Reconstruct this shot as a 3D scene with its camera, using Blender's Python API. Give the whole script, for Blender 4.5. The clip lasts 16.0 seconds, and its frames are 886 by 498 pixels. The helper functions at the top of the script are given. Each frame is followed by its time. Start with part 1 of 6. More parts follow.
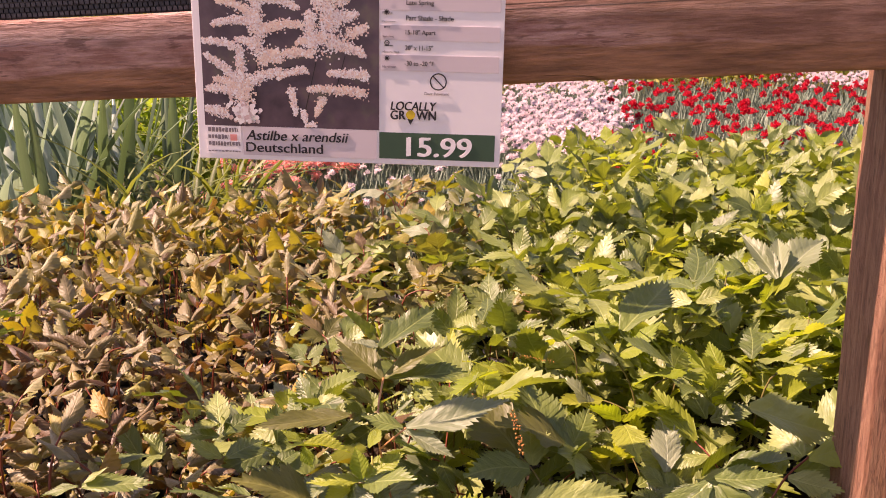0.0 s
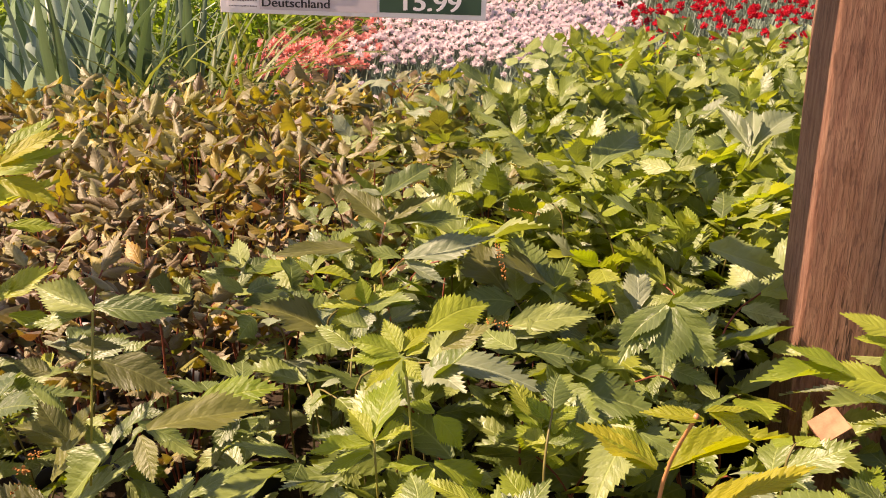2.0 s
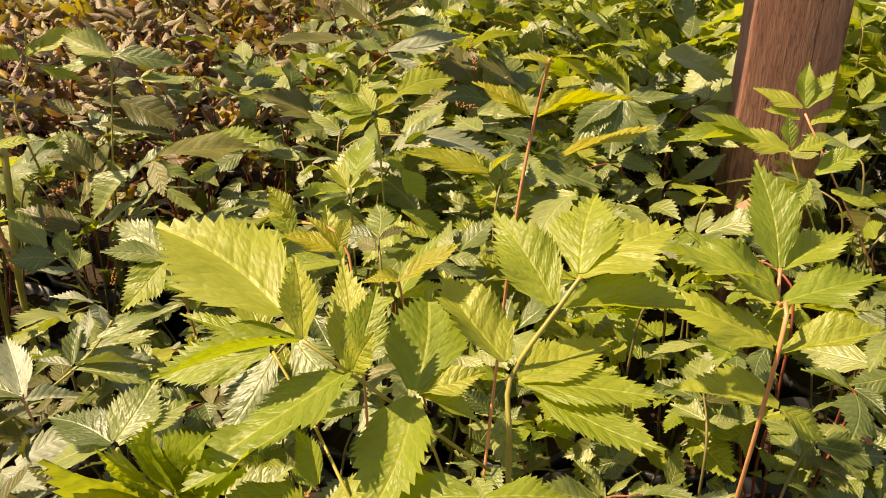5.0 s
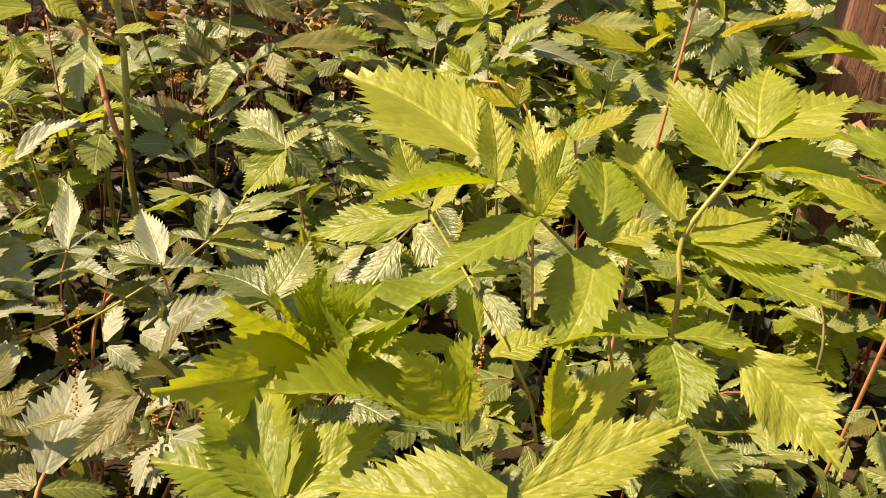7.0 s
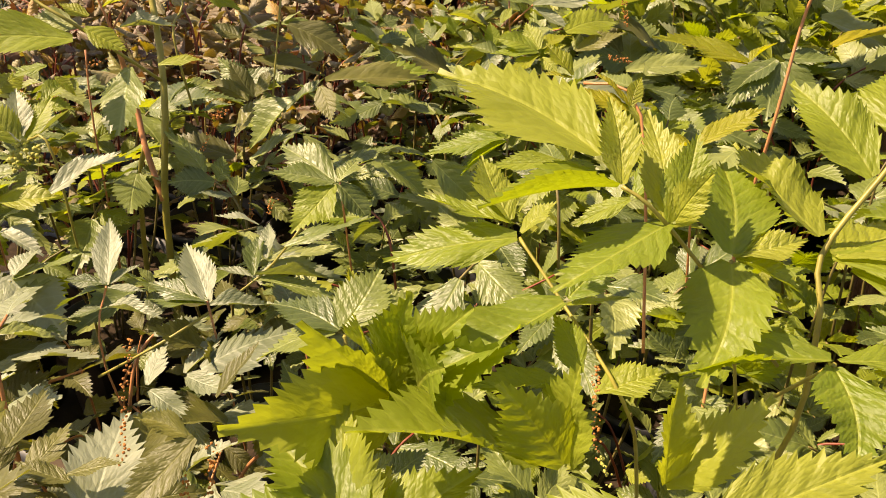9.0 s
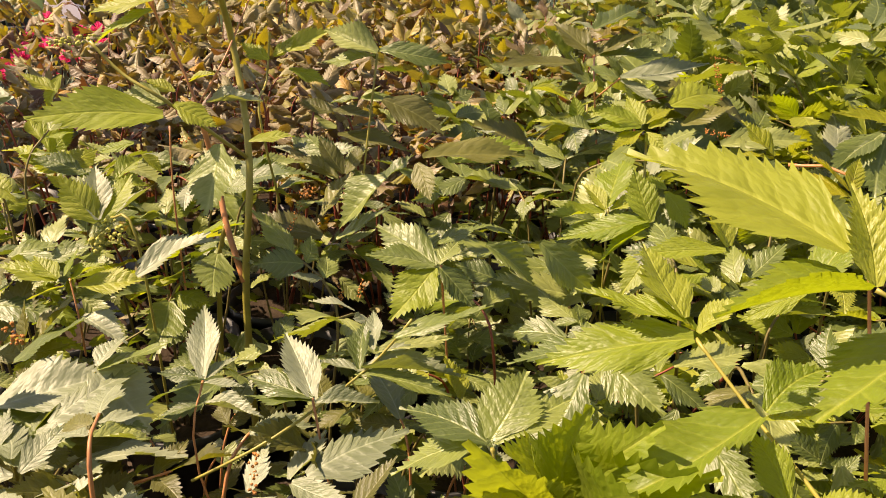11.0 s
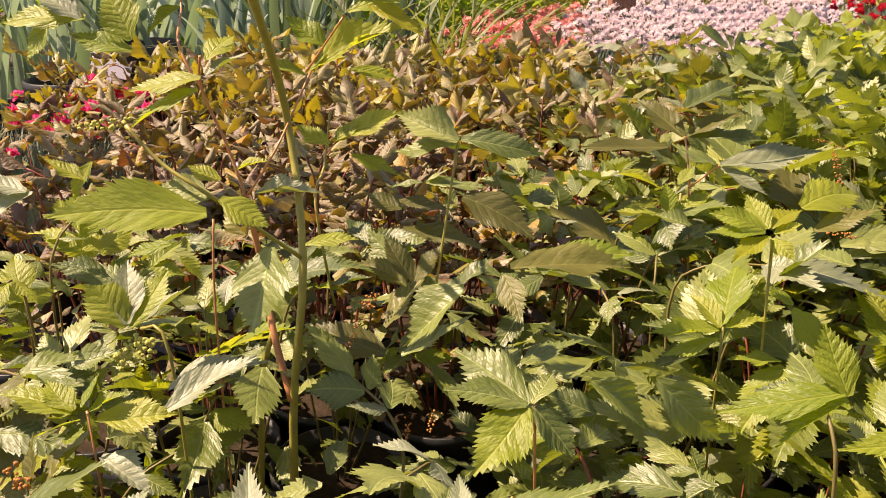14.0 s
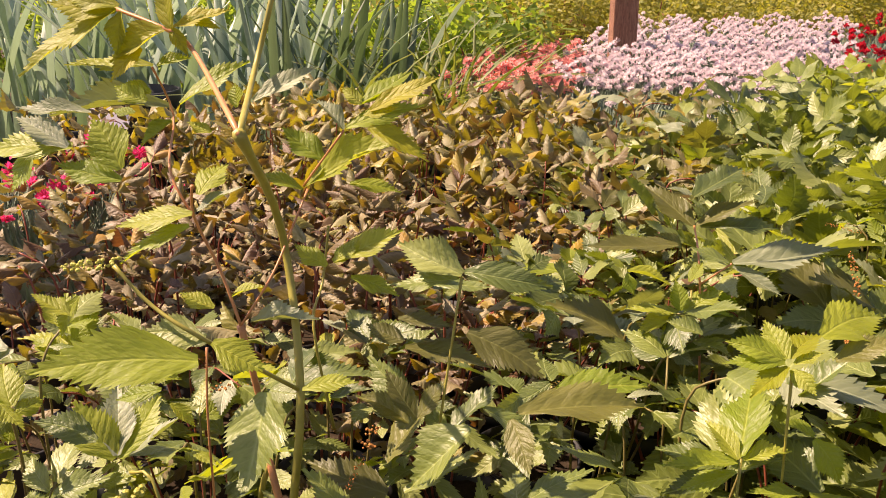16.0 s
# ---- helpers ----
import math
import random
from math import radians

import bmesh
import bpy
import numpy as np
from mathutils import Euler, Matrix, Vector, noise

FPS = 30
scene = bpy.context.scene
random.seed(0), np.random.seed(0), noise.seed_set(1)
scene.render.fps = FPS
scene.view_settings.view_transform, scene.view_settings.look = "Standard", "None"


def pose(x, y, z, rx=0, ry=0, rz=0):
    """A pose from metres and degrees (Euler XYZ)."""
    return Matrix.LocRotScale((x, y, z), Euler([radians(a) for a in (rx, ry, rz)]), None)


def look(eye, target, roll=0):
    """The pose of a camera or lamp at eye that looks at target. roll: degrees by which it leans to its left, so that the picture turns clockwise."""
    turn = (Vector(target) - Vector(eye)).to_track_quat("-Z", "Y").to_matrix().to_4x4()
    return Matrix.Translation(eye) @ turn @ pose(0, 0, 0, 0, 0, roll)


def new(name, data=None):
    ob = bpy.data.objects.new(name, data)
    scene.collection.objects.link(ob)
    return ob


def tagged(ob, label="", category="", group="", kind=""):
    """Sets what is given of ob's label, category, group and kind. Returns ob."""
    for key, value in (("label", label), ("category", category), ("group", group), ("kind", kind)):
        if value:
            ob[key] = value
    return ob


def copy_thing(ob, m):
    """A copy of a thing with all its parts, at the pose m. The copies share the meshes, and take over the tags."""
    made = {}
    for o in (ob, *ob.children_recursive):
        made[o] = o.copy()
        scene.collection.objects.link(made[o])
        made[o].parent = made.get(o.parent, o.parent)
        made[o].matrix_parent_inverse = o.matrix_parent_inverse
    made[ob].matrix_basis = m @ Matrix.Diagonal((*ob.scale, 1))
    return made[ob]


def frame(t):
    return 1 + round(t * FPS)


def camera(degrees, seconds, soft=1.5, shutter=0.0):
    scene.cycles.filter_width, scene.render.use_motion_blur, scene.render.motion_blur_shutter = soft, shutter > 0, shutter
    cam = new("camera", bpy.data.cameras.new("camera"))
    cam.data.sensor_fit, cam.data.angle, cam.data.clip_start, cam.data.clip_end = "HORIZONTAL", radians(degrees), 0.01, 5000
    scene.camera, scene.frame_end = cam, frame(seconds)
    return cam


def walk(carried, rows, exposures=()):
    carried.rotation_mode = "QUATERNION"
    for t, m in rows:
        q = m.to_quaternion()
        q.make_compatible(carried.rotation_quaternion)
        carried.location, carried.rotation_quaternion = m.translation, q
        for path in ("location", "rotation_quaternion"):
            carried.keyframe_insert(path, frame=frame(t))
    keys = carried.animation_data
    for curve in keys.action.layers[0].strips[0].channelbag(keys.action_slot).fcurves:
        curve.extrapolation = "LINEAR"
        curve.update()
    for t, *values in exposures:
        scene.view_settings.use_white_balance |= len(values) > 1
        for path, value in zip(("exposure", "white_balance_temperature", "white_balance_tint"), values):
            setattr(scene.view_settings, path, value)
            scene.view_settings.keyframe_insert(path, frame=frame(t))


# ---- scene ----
cam = camera(53.9, 16.0, soft=0.95)
# seconds, eye in metres, Euler degrees
PATH = [
    (0.0, 0.088, 0.1759, 0.9384, 74.21, 1.83, 4.4),
    (0.5, 0.091, 0.1443, 0.9236, 72.55, 1.92, 4.66),
    (1.0, 0.1, 0.1138, 0.9128, 71.18, 2.02, 4.92),
    (1.5, 0.107, 0.0753, 0.9014, 70.34, 1.92, 5.07),
    (2.0, 0.12, 0.0381, 0.8959, 68.93, 1.73, 5.33),
    (2.5, 0.131, 0.0049, 0.8932, 67.31, 1.73, 5.69),
    (3.0, 0.146, -0.0283, 0.8885, 65.2, 1.72, 5.97),
    (3.5, 0.164, -0.0617, 0.8778, 63.12, 1.43, 6.23),
    (4.0, 0.185, -0.0929, 0.8731, 61.67, 1.07, 6.57),
    (4.2, 0.192, -0.0981, 0.8683, 61.41, 0.98, 6.66),
    (6.3, 0.161, -0.17, 0.8241, 59.37, -0.87, 9.1),
    (6.4, 0.154, -0.17, 0.8241, 58.88, -0.77, 9.4),
    (6.5, 0.148, -0.1721, 0.8202, 58.89, -0.76, 9.53),
    (7.0, 0.123, -0.1736, 0.8082, 57.76, -0.71, 10.43),
    (7.5, 0.113, -0.1712, 0.7931, 57.39, -0.96, 10.63),
    (8.0, 0.096, -0.1731, 0.7712, 57.34, -0.86, 10.89),
    (8.5, 0.087, -0.1694, 0.764, 59.52, -0.71, 10.95),
    (9.0, 0.074, -0.1494, 0.7612, 62.1, -0.47, 10.97),
    (9.5, 0.055, -0.1316, 0.7575, 64.51, -0.28, 11.44),
    (10.0, 0.044, -0.1206, 0.7571, 65.33, 0.39, 12.15),
    (10.2, 0.037, -0.1177, 0.754, 65.62, 0.48, 12.2),
    (12.3, -0.045, -0.0761, 0.7443, 68.42, -0.18, 14.49),
    (12.5, -0.047, -0.0662, 0.7419, 68.73, -0.09, 14.57),
    (13.0, -0.052, -0.0343, 0.7386, 69.37, -0.17, 14.86),
    (13.5, -0.061, -0.0073, 0.7375, 69.79, -0.25, 15.32),
    (14.0, -0.071, 0.0142, 0.7487, 70.34, -0.15, 15.51),
    (14.5, -0.078, 0.0269, 0.7672, 70.75, -0.05, 15.56),
    (15.0, -0.079, 0.0465, 0.7804, 71.17, 0.14, 15.71),
    (15.5, -0.086, 0.0574, 0.804, 71.48, 0.33, 15.58),
    (16.0, -0.088, 0.0702, 0.8225, 71.56, 0.23, 15.49),
]
walk(cam, [(t, pose(*r)) for t, *r in PATH], exposures=[(0.0, 1.36, 8150.0, 43.0), (1.5, 1.28, 8300.0, 29.0), (4.0, 1.17, 9100.0, 18.0), (10.0, 1.16, 8800.0, 19.0), (16.0, 1.21, 8250.0, 27.0)])

# ---- world and light ----
world = bpy.data.worlds.new("sky")
scene.world = world
world.use_nodes = True
SUN = Vector((-0.58, -0.05, 0.80)).normalized()
SKY = world.node_tree.nodes.new("ShaderNodeTexSky")
SKY.sky_type = 'NISHITA'
SKY.sun_disc = False
SKY.sun_elevation = math.asin(SUN.z)
SKY.sun_rotation = math.atan2(SUN.x, SUN.y)
bg = world.node_tree.nodes["Background"]
world.node_tree.links.new(SKY.outputs[0], bg.inputs[0])
bg.inputs[1].default_value = 0.080
lamp = bpy.data.lights.new("sun", 'SUN')
lamp.energy, lamp.angle, lamp.color = 4.5, radians(0.6), (1.0, 0.91, 0.77)
sun = new("sun", lamp)
sun.matrix_world = look(SUN * 20, (0, 0, 0))


# ---- materials ----
class Nodes:
    """A small wrapper to write node trees in one line each."""

    def __init__(self, name):
        self.mat = bpy.data.materials.new(name)
        self.mat.use_nodes = True
        self.tree = self.mat.node_tree
        self.tree.nodes.clear()
        self.out = self.tree.nodes.new("ShaderNodeOutputMaterial")

    def add(self, kind):
        return self.tree.nodes.new("ShaderNode" + kind)

    def link(self, a, b):
        self.tree.links.new(a, b)

    def math(self, op, a, b=None, c=None, clamp=False):
        node = self.add("Math")
        node.operation, node.use_clamp = op, clamp
        for i, v in enumerate((a, b, c)):
            if v is None:
                continue
            if isinstance(v, (int, float)):
                node.inputs[i].default_value = v
            else:
                self.link(v, node.inputs[i])
        return node.outputs[0]

    def ramp(self, fac, stops):
        node = self.add("ValToRGB")
        els = node.color_ramp.elements
        while len(els) < len(stops):
            els.new(0.5)
        for el, (p, c) in zip(els, stops):
            el.position = p
            el.color = (*c, 1) if len(c) == 3 else c
        self.link(fac, node.inputs[0])
        return node.outputs[0]

    def mix(self, fac, a, b, mode='MIX'):
        node = self.add("Mix")
        node.data_type, node.blend_type = 'RGBA', mode
        for i, v in ((0, fac), (6, a), (7, b)):
            if isinstance(v, (int, float)):
                node.inputs[i].default_value = v
            elif isinstance(v, tuple):
                node.inputs[i].default_value = (*v, 1)
            else:
                self.link(v, node.inputs[i])
        return node.outputs[2]

    def noise(self, scale, detail=4.0, vec=None, rough=0.55):
        node = self.add("TexNoise")
        node.inputs["Scale"].default_value = scale
        node.inputs["Detail"].default_value = detail
        node.inputs["Roughness"].default_value = rough
        if vec is not None:
            self.link(vec, node.inputs["Vector"])
        return node.outputs["Fac"]

    def bump(self, height, strength=0.3, dist=0.01):
        node = self.add("Bump")
        node.inputs["Strength"].default_value = strength
        node.inputs["Distance"].default_value = dist
        self.link(height, node.inputs["Height"])
        return node.outputs[0]

    def stretch(self, vec, sx, sy, sz):
        node = self.add("Mapping")
        node.inputs["Scale"].default_value = (sx, sy, sz)
        self.link(vec, node.inputs["Vector"])
        return node.outputs[0]

    def random(self):
        a = self.add("ObjectInfo").outputs["Random"]
        b = self.add("NewGeometry").outputs["Random Per Island"]
        return self.math('FRACT', self.math('ADD', a, self.math('MULTIPLY', b, 3.7)))

    def surface(self, colour, rough=0.6, normal=None, metal=0.0, spec=0.5, through_colour=None, through_amount=0.0):
        bsdf = self.add("BsdfPrincipled")
        for key, v in (("Base Color", colour), ("Roughness", rough), ("Metallic", metal), ("Specular IOR Level", spec)):
            if isinstance(v, tuple):
                bsdf.inputs[key].default_value = (*v, 1)
            elif isinstance(v, (int, float)):
                bsdf.inputs[key].default_value = v
            else:
                self.link(v, bsdf.inputs[key])
        if normal is not None:
            self.link(normal, bsdf.inputs["Normal"])
        last = bsdf.outputs[0]
        if through_colour is not None:
            tr = self.add("BsdfTranslucent")
            self.link(through_colour, tr.inputs[0])
            if normal is not None:
                self.link(normal, tr.inputs[1])
            ms = self.add("MixShader")
            ms.inputs[0].default_value = through_amount
            self.link(last, ms.inputs[1])
            self.link(tr.outputs[0], ms.inputs[2])
            last = ms.outputs[0]
        self.link(last, self.out.inputs[0])
        return self.mat


def leaf_material(name, colours, glow, rough=0.40, veins=7.0, amount=0.38, vein_tint=0.25, relief=0.35, spec=0.6):
    """A leaf: colour varies by leaf, puckered between slanting veins, a paler midrib, a sheen, light shining through."""
    n = Nodes(name)
    rnd = n.random()
    uv = n.add("UVMap").outputs[0]
    sep = n.add("SeparateXYZ")
    n.link(uv, sep.inputs[0])
    u = n.math('ABSOLUTE', n.math('SUBTRACT', sep.outputs[0], 0.5))
    shift = n.add("CombineXYZ")
    n.link(n.math('MULTIPLY', rnd, 37.0), shift.inputs[2])
    n.link(sep.outputs[0], shift.inputs[0])
    n.link(sep.outputs[1], shift.inputs[1])
    own = shift.outputs[0]
    warp = n.math('MULTIPLY', n.math('SUBTRACT', n.noise(5.0, 2.0, own), 0.5), 0.07)
    slant = n.math('ADD', n.math('SUBTRACT', sep.outputs[1], n.math('MULTIPLY', u, 0.34)), warp)
    wave = n.math('MULTIPLY_ADD', n.math('COSINE', n.math('MULTIPLY', slant, veins * 6.2832)), 0.5, 0.5)
    lateral = n.math('POWER', wave, 16.0)
    rib = n.math('SUBTRACT', 1.0, n.math('MULTIPLY', u, 30.0), clamp=True)
    grain = n.add("CombineXYZ")
    n.link(n.math('MULTIPLY', slant, veins * 3.2), grain.inputs[0])
    n.link(n.math('MULTIPLY', sep.outputs[0], 15.0), grain.inputs[1])
    n.link(n.math('MULTIPLY', rnd, 53.0), grain.inputs[2])
    pucker = n.noise(1.0, 2.5, grain.outputs[0], 0.5)
    patch = n.noise(4.0, 3.0, own)
    obj = n.add("TexCoord").outputs["Object"]
    blotch = n.noise(3.0, 3.0, obj)
    base = n.ramp(rnd, colours)
    base = n.mix(n.math('MULTIPLY', blotch, 0.5), base, tuple(0.6 * c for c in colours[0][1]))
    base = n.mix(n.ramp(patch, [(0.45, (0, 0, 0)), (0.75, (0.45, 0.45, 0.45))]), base, tuple(0.65 * c for c in colours[1][1]))
    vein = n.math('MAXIMUM', n.math('MULTIPLY', lateral, 0.30), rib)
    base = n.mix(n.math('MULTIPLY', vein, vein_tint), base, tuple(min(1.0, 2.0 * c + 0.05) for c in colours[-1][1]))
    shine = n.ramp(rnd, glow)
    shine = n.mix(n.math('MULTIPLY', vein, 0.35), shine, (0.10, 0.13, 0.01))
    dome = n.math('POWER', n.math('SUBTRACT', 1.0, wave), 0.6)
    cell = n.add("TexVoronoi")
    cell.feature = 'SMOOTH_F1'
    cell.inputs["Scale"].default_value = 1.0
    cell.inputs["Smoothness"].default_value = 0.35
    n.link(grain.outputs[0], cell.inputs["Vector"])
    h = n.math('SUBTRACT', n.math('MULTIPLY', dome, 0.6), n.math('MULTIPLY', rib, 0.7))
    h = n.math('SUBTRACT', h, n.math('MULTIPLY', cell.outputs["Distance"], 0.65))
    h = n.math('ADD', h, n.math('MULTIPLY', pucker, 0.5))
    nrm = n.bump(h, relief * 1.35, 0.0012)
    gloss = n.math('MULTIPLY_ADD', patch, 0.30, rough - 0.05)
    return n.surface(base, gloss, nrm, 0.0, spec, shine, amount)


def wood_material(name, light, dark, along, bare=None):
    """Rough-sawn weathered timber with grain, cracks and knots; along: the axis of the grain; bare: the colour of the browner wood along the waney edge."""
    n = Nodes(name)
    obj = n.add("TexCoord").outputs["Object"]

    def drawn(across, length, detail, rough):
        s = [across] * 3
        s[along] = length
        return n.noise(1.0, detail, n.stretch(obj, *s), rough)

    fine, broad, fibre, crack = drawn(110.0, 13.0, 6.0, 0.65), drawn(16.0, 2.2, 4.0, 0.6), drawn(330.0, 34.0, 5.0, 0.7), drawn(20.0, 1.3, 5.0, 0.55)
    dash, spots = drawn(170.0, 34.0, 3.0, 0.65), n.noise(14.0, 6.0, obj, 0.65)
    middle = tuple(0.5 * (a + b) for a, b in zip(light, dark))
    base = n.ramp(fine, [(0.40, dark), (0.50, middle), (0.60, light)])
    base = n.mix(n.ramp(broad, [(0.42, (0, 0, 0)), (0.66, (0.45, 0.45, 0.45))]), base, (0.95 * middle[0], 0.86 * middle[1], 0.72 * middle[2]))
    base = n.mix(n.ramp(dash, [(0.55, (0, 0, 0)), (0.64, (0.75, 0.75, 0.75))]), base, tuple(0.55 * c for c in dark))
    base = n.mix(n.ramp(spots, [(0.60, (0, 0, 0)), (0.70, (0.55, 0.55, 0.55))]), base, (0.60 * dark[0], 0.55 * dark[1], 0.45 * dark[2]))
    base = n.mix(n.ramp(fibre, [(0.34, (0.5, 0.5, 0.5)), (0.46, (0, 0, 0))]), base, tuple(0.55 * c for c in dark))
    base = n.mix(n.ramp(fibre, [(0.58, (0, 0, 0)), (0.72, (0.4, 0.4, 0.4))]), base, tuple(min(1.0, 1.25 * c) for c in light))
    if bare:
        at = n.add("SeparateXYZ")
        n.link(obj, at.inputs[0])
        low = n.math('MULTIPLY_ADD', n.math('SUBTRACT', broad, 0.5), 0.05, at.outputs[2])
        strip = n.math('SUBTRACT', 1.0, n.math('MULTIPLY', n.math('SUBTRACT', low, 0.026), 260.0), clamp=True)
        end = n.math('MULTIPLY', n.math('ADD', n.math('MULTIPLY_ADD', n.math('SUBTRACT', broad, 0.5), 1.2, at.outputs[0]), 0.40), 5.0, clamp=True)
        brown = n.math('MULTIPLY', n.math('MAXIMUM', strip, n.math('MULTIPLY', end, 0.72)), 0.92)
        tan = n.ramp(fine, [(0.36, tuple(0.55 * c for c in bare)), (0.52, bare), (0.68, tuple(1.45 * c for c in bare))])
        base = n.mix(brown, base, tan)
        for level, first, last in ((0.0665, -0.37, -0.12), (0.0715, -0.37, -0.20), (0.060, -2.0, -0.95)):
            off = n.math('ABSOLUTE', n.math('SUBTRACT', n.math('MULTIPLY_ADD', n.math('SUBTRACT', crack, 0.5), 0.012, at.outputs[2]), level))
            line = n.math('SUBTRACT', 1.0, n.math('MULTIPLY', off, 900.0), clamp=True)
            span = n.math('MULTIPLY', n.math('GREATER_THAN', at.outputs[0], first), n.math('LESS_THAN', at.outputs[0], last))
            base = n.mix(n.math('MULTIPLY', line, span), base, tuple(0.10 * c for c in bare))
        knot = n.add("TexVoronoi")
        knot.inputs["Scale"].default_value = 1.0
        n.link(n.stretch(obj, 7.0, 22.0, 22.0), knot.inputs["Vector"])
        base = n.mix(n.ramp(knot.outputs["Distance"], [(0.06, (0.85, 0.85, 0.85)), (0.16, (0, 0, 0))]), base, tuple(0.30 * c for c in bare))
    split = n.ramp(crack, [(0.4925, (0, 0, 0)), (0.499, (1, 1, 1)), (0.5055, (0, 0, 0))])
    split = n.math('MULTIPLY', split, n.ramp(drawn(6.0, 2.2, 2.0, 0.5), [(0.50, (0, 0, 0)), (0.58, (1, 1, 1))]))
    base = n.mix(n.math('MULTIPLY', split, 0.8), base, tuple(0.22 * c for c in dark))
    h = n.math('ADD', n.math('MULTIPLY', fine, 0.7), n.math('MULTIPLY', fibre, 0.8))
    h = n.math('SUBTRACT', h, n.math('MULTIPLY', split, 1.2))
    return n.surface(base, 0.70, n.bump(h, 1.0, 0.006), 0.0, 0.4)


def plain(name, colour, rough=0.6, spec=0.5, vary=0.25, scale=30.0, bump=0.15):
    n = Nodes(name)
    obj = n.add("TexCoord").outputs["Object"]
    a = n.noise(scale, 5.0, obj)
    b = n.noise(scale * 0.15, 3.0, obj)
    f = n.math('MULTIPLY_ADD', a, 0.5, n.math('MULTIPLY', b, 0.5))
    base = n.ramp(f, [(0.3, tuple(c * (1 - vary) for c in colour)), (0.7, tuple(min(1, c * (1 + vary)) for c in colour))])
    return n.surface(base, rough, n.bump(a, bump, 0.003), 0.0, spec)


GREEN = leaf_material("astilbe_leaf_green",
                      [(0.0, (0.070, 0.100, 0.022)), (0.25, (0.125, 0.168, 0.034)), (0.6, (0.205, 0.250, 0.052)), (1.0, (0.33, 0.36, 0.11))],
                      [(0.0, (0.19, 0.26, 0.012)), (1.0, (0.44, 0.50, 0.04))], 0.37, 7.0, 0.28, 0.26, 0.36, 0.8)
YOUNG = leaf_material("astilbe_leaf_young",
                      [(0.0, (0.17, 0.24, 0.022)), (0.5, (0.28, 0.335, 0.034)), (1.0, (0.41, 0.42, 0.06))],
                      [(0.0, (0.36, 0.46, 0.014)), (1.0, (0.56, 0.58, 0.04))], 0.40, 7.0, 0.44, 0.25, 0.42, 0.6)
GOLD = leaf_material("astilbe_leaf_gold",
                     [(0.0, (0.25, 0.28, 0.020)), (0.6, (0.33, 0.32, 0.025)), (1.0, (0.45, 0.38, 0.03))],
                     [(0.0, (0.46, 0.50, 0.014)), (1.0, (0.62, 0.54, 0.025))], 0.42, 7.0, 0.45, 0.15, 0.35, 0.5)
# greyed, lightened base colour: the silvery sheen of sunlit leaves is painted in
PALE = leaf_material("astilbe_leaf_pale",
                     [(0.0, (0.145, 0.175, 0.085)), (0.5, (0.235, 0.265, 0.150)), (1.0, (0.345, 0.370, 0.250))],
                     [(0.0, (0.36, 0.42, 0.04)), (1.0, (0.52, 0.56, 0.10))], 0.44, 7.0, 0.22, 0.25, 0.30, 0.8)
# olive-brown leaf, its dark colour also painting shade onto leaflets in shadow
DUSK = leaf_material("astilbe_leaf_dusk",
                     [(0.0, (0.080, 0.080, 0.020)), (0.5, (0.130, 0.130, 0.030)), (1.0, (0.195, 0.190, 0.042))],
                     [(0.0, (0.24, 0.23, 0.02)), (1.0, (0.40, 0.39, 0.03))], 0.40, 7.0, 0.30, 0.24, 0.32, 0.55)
# the pale stop at 0.72 paints silvery glints as leaf colour
BRONZE = leaf_material("astilbe_leaf_bronze",
                       [(0.0, (0.105, 0.044, 0.024)), (0.25, (0.150, 0.098, 0.040)), (0.5, (0.215, 0.180, 0.070)), (0.72, (0.37, 0.315, 0.190)), (0.88, (0.25, 0.25, 0.040)), (1.0, (0.50, 0.25, 0.03))],
                       [(0.0, (0.30, 0.10, 0.025)), (0.8, (0.40, 0.33, 0.025)), (1.0, (0.66, 0.42, 0.02))], 0.44, 6.0, 0.24, 0.14, 0.36, 0.75)
# likewise the pale stop at 0.60 is a painted highlight
OLIVE = leaf_material("astilbe_leaf_olive",
                      [(0.0, (0.110, 0.056, 0.026)), (0.2, (0.165, 0.122, 0.042)), (0.42, (0.205, 0.188, 0.050)), (0.60, (0.34, 0.300, 0.175)), (0.76, (0.23, 0.235, 0.048)), (0.92, (0.36, 0.30, 0.04)), (1.0, (0.54, 0.31, 0.02))],
                      [(0.0, (0.28, 0.14, 0.03)), (0.6, (0.46, 0.40, 0.03)), (1.0, (0.68, 0.50, 0.02))], 0.40, 6.0, 0.28, 0.14, 0.36, 0.75)
# the two palest stops paint sun glints on single blades
IRIS = leaf_material("iris_blade",
                     [(0.0, (0.045, 0.080, 0.040)), (0.45, (0.080, 0.130, 0.060)), (0.68, (0.14, 0.21, 0.11)), (0.84, (0.30, 0.39, 0.29)), (1.0, (0.50, 0.60, 0.50))],
                     [(0.0, (0.10, 0.18, 0.05)), (0.6, (0.22, 0.34, 0.13)), (1.0, (0.44, 0.58, 0.36))], 0.34, 0.5, 0.18, 0.05, 0.12, 0.6)
# lighter copy of the iris blade, with sunlight put into its colour
IRIS_SUNLIT = leaf_material("iris_blade_pale",
                          [(0.0, (0.16, 0.24, 0.16)), (0.5, (0.34, 0.44, 0.36)), (1.0, (0.54, 0.64, 0.55))],
                          [(0.0, (0.22, 0.34, 0.14)), (1.0, (0.48, 0.62, 0.40))], 0.36, 0.5, 0.30, 0.05, 0.12, 0.6)
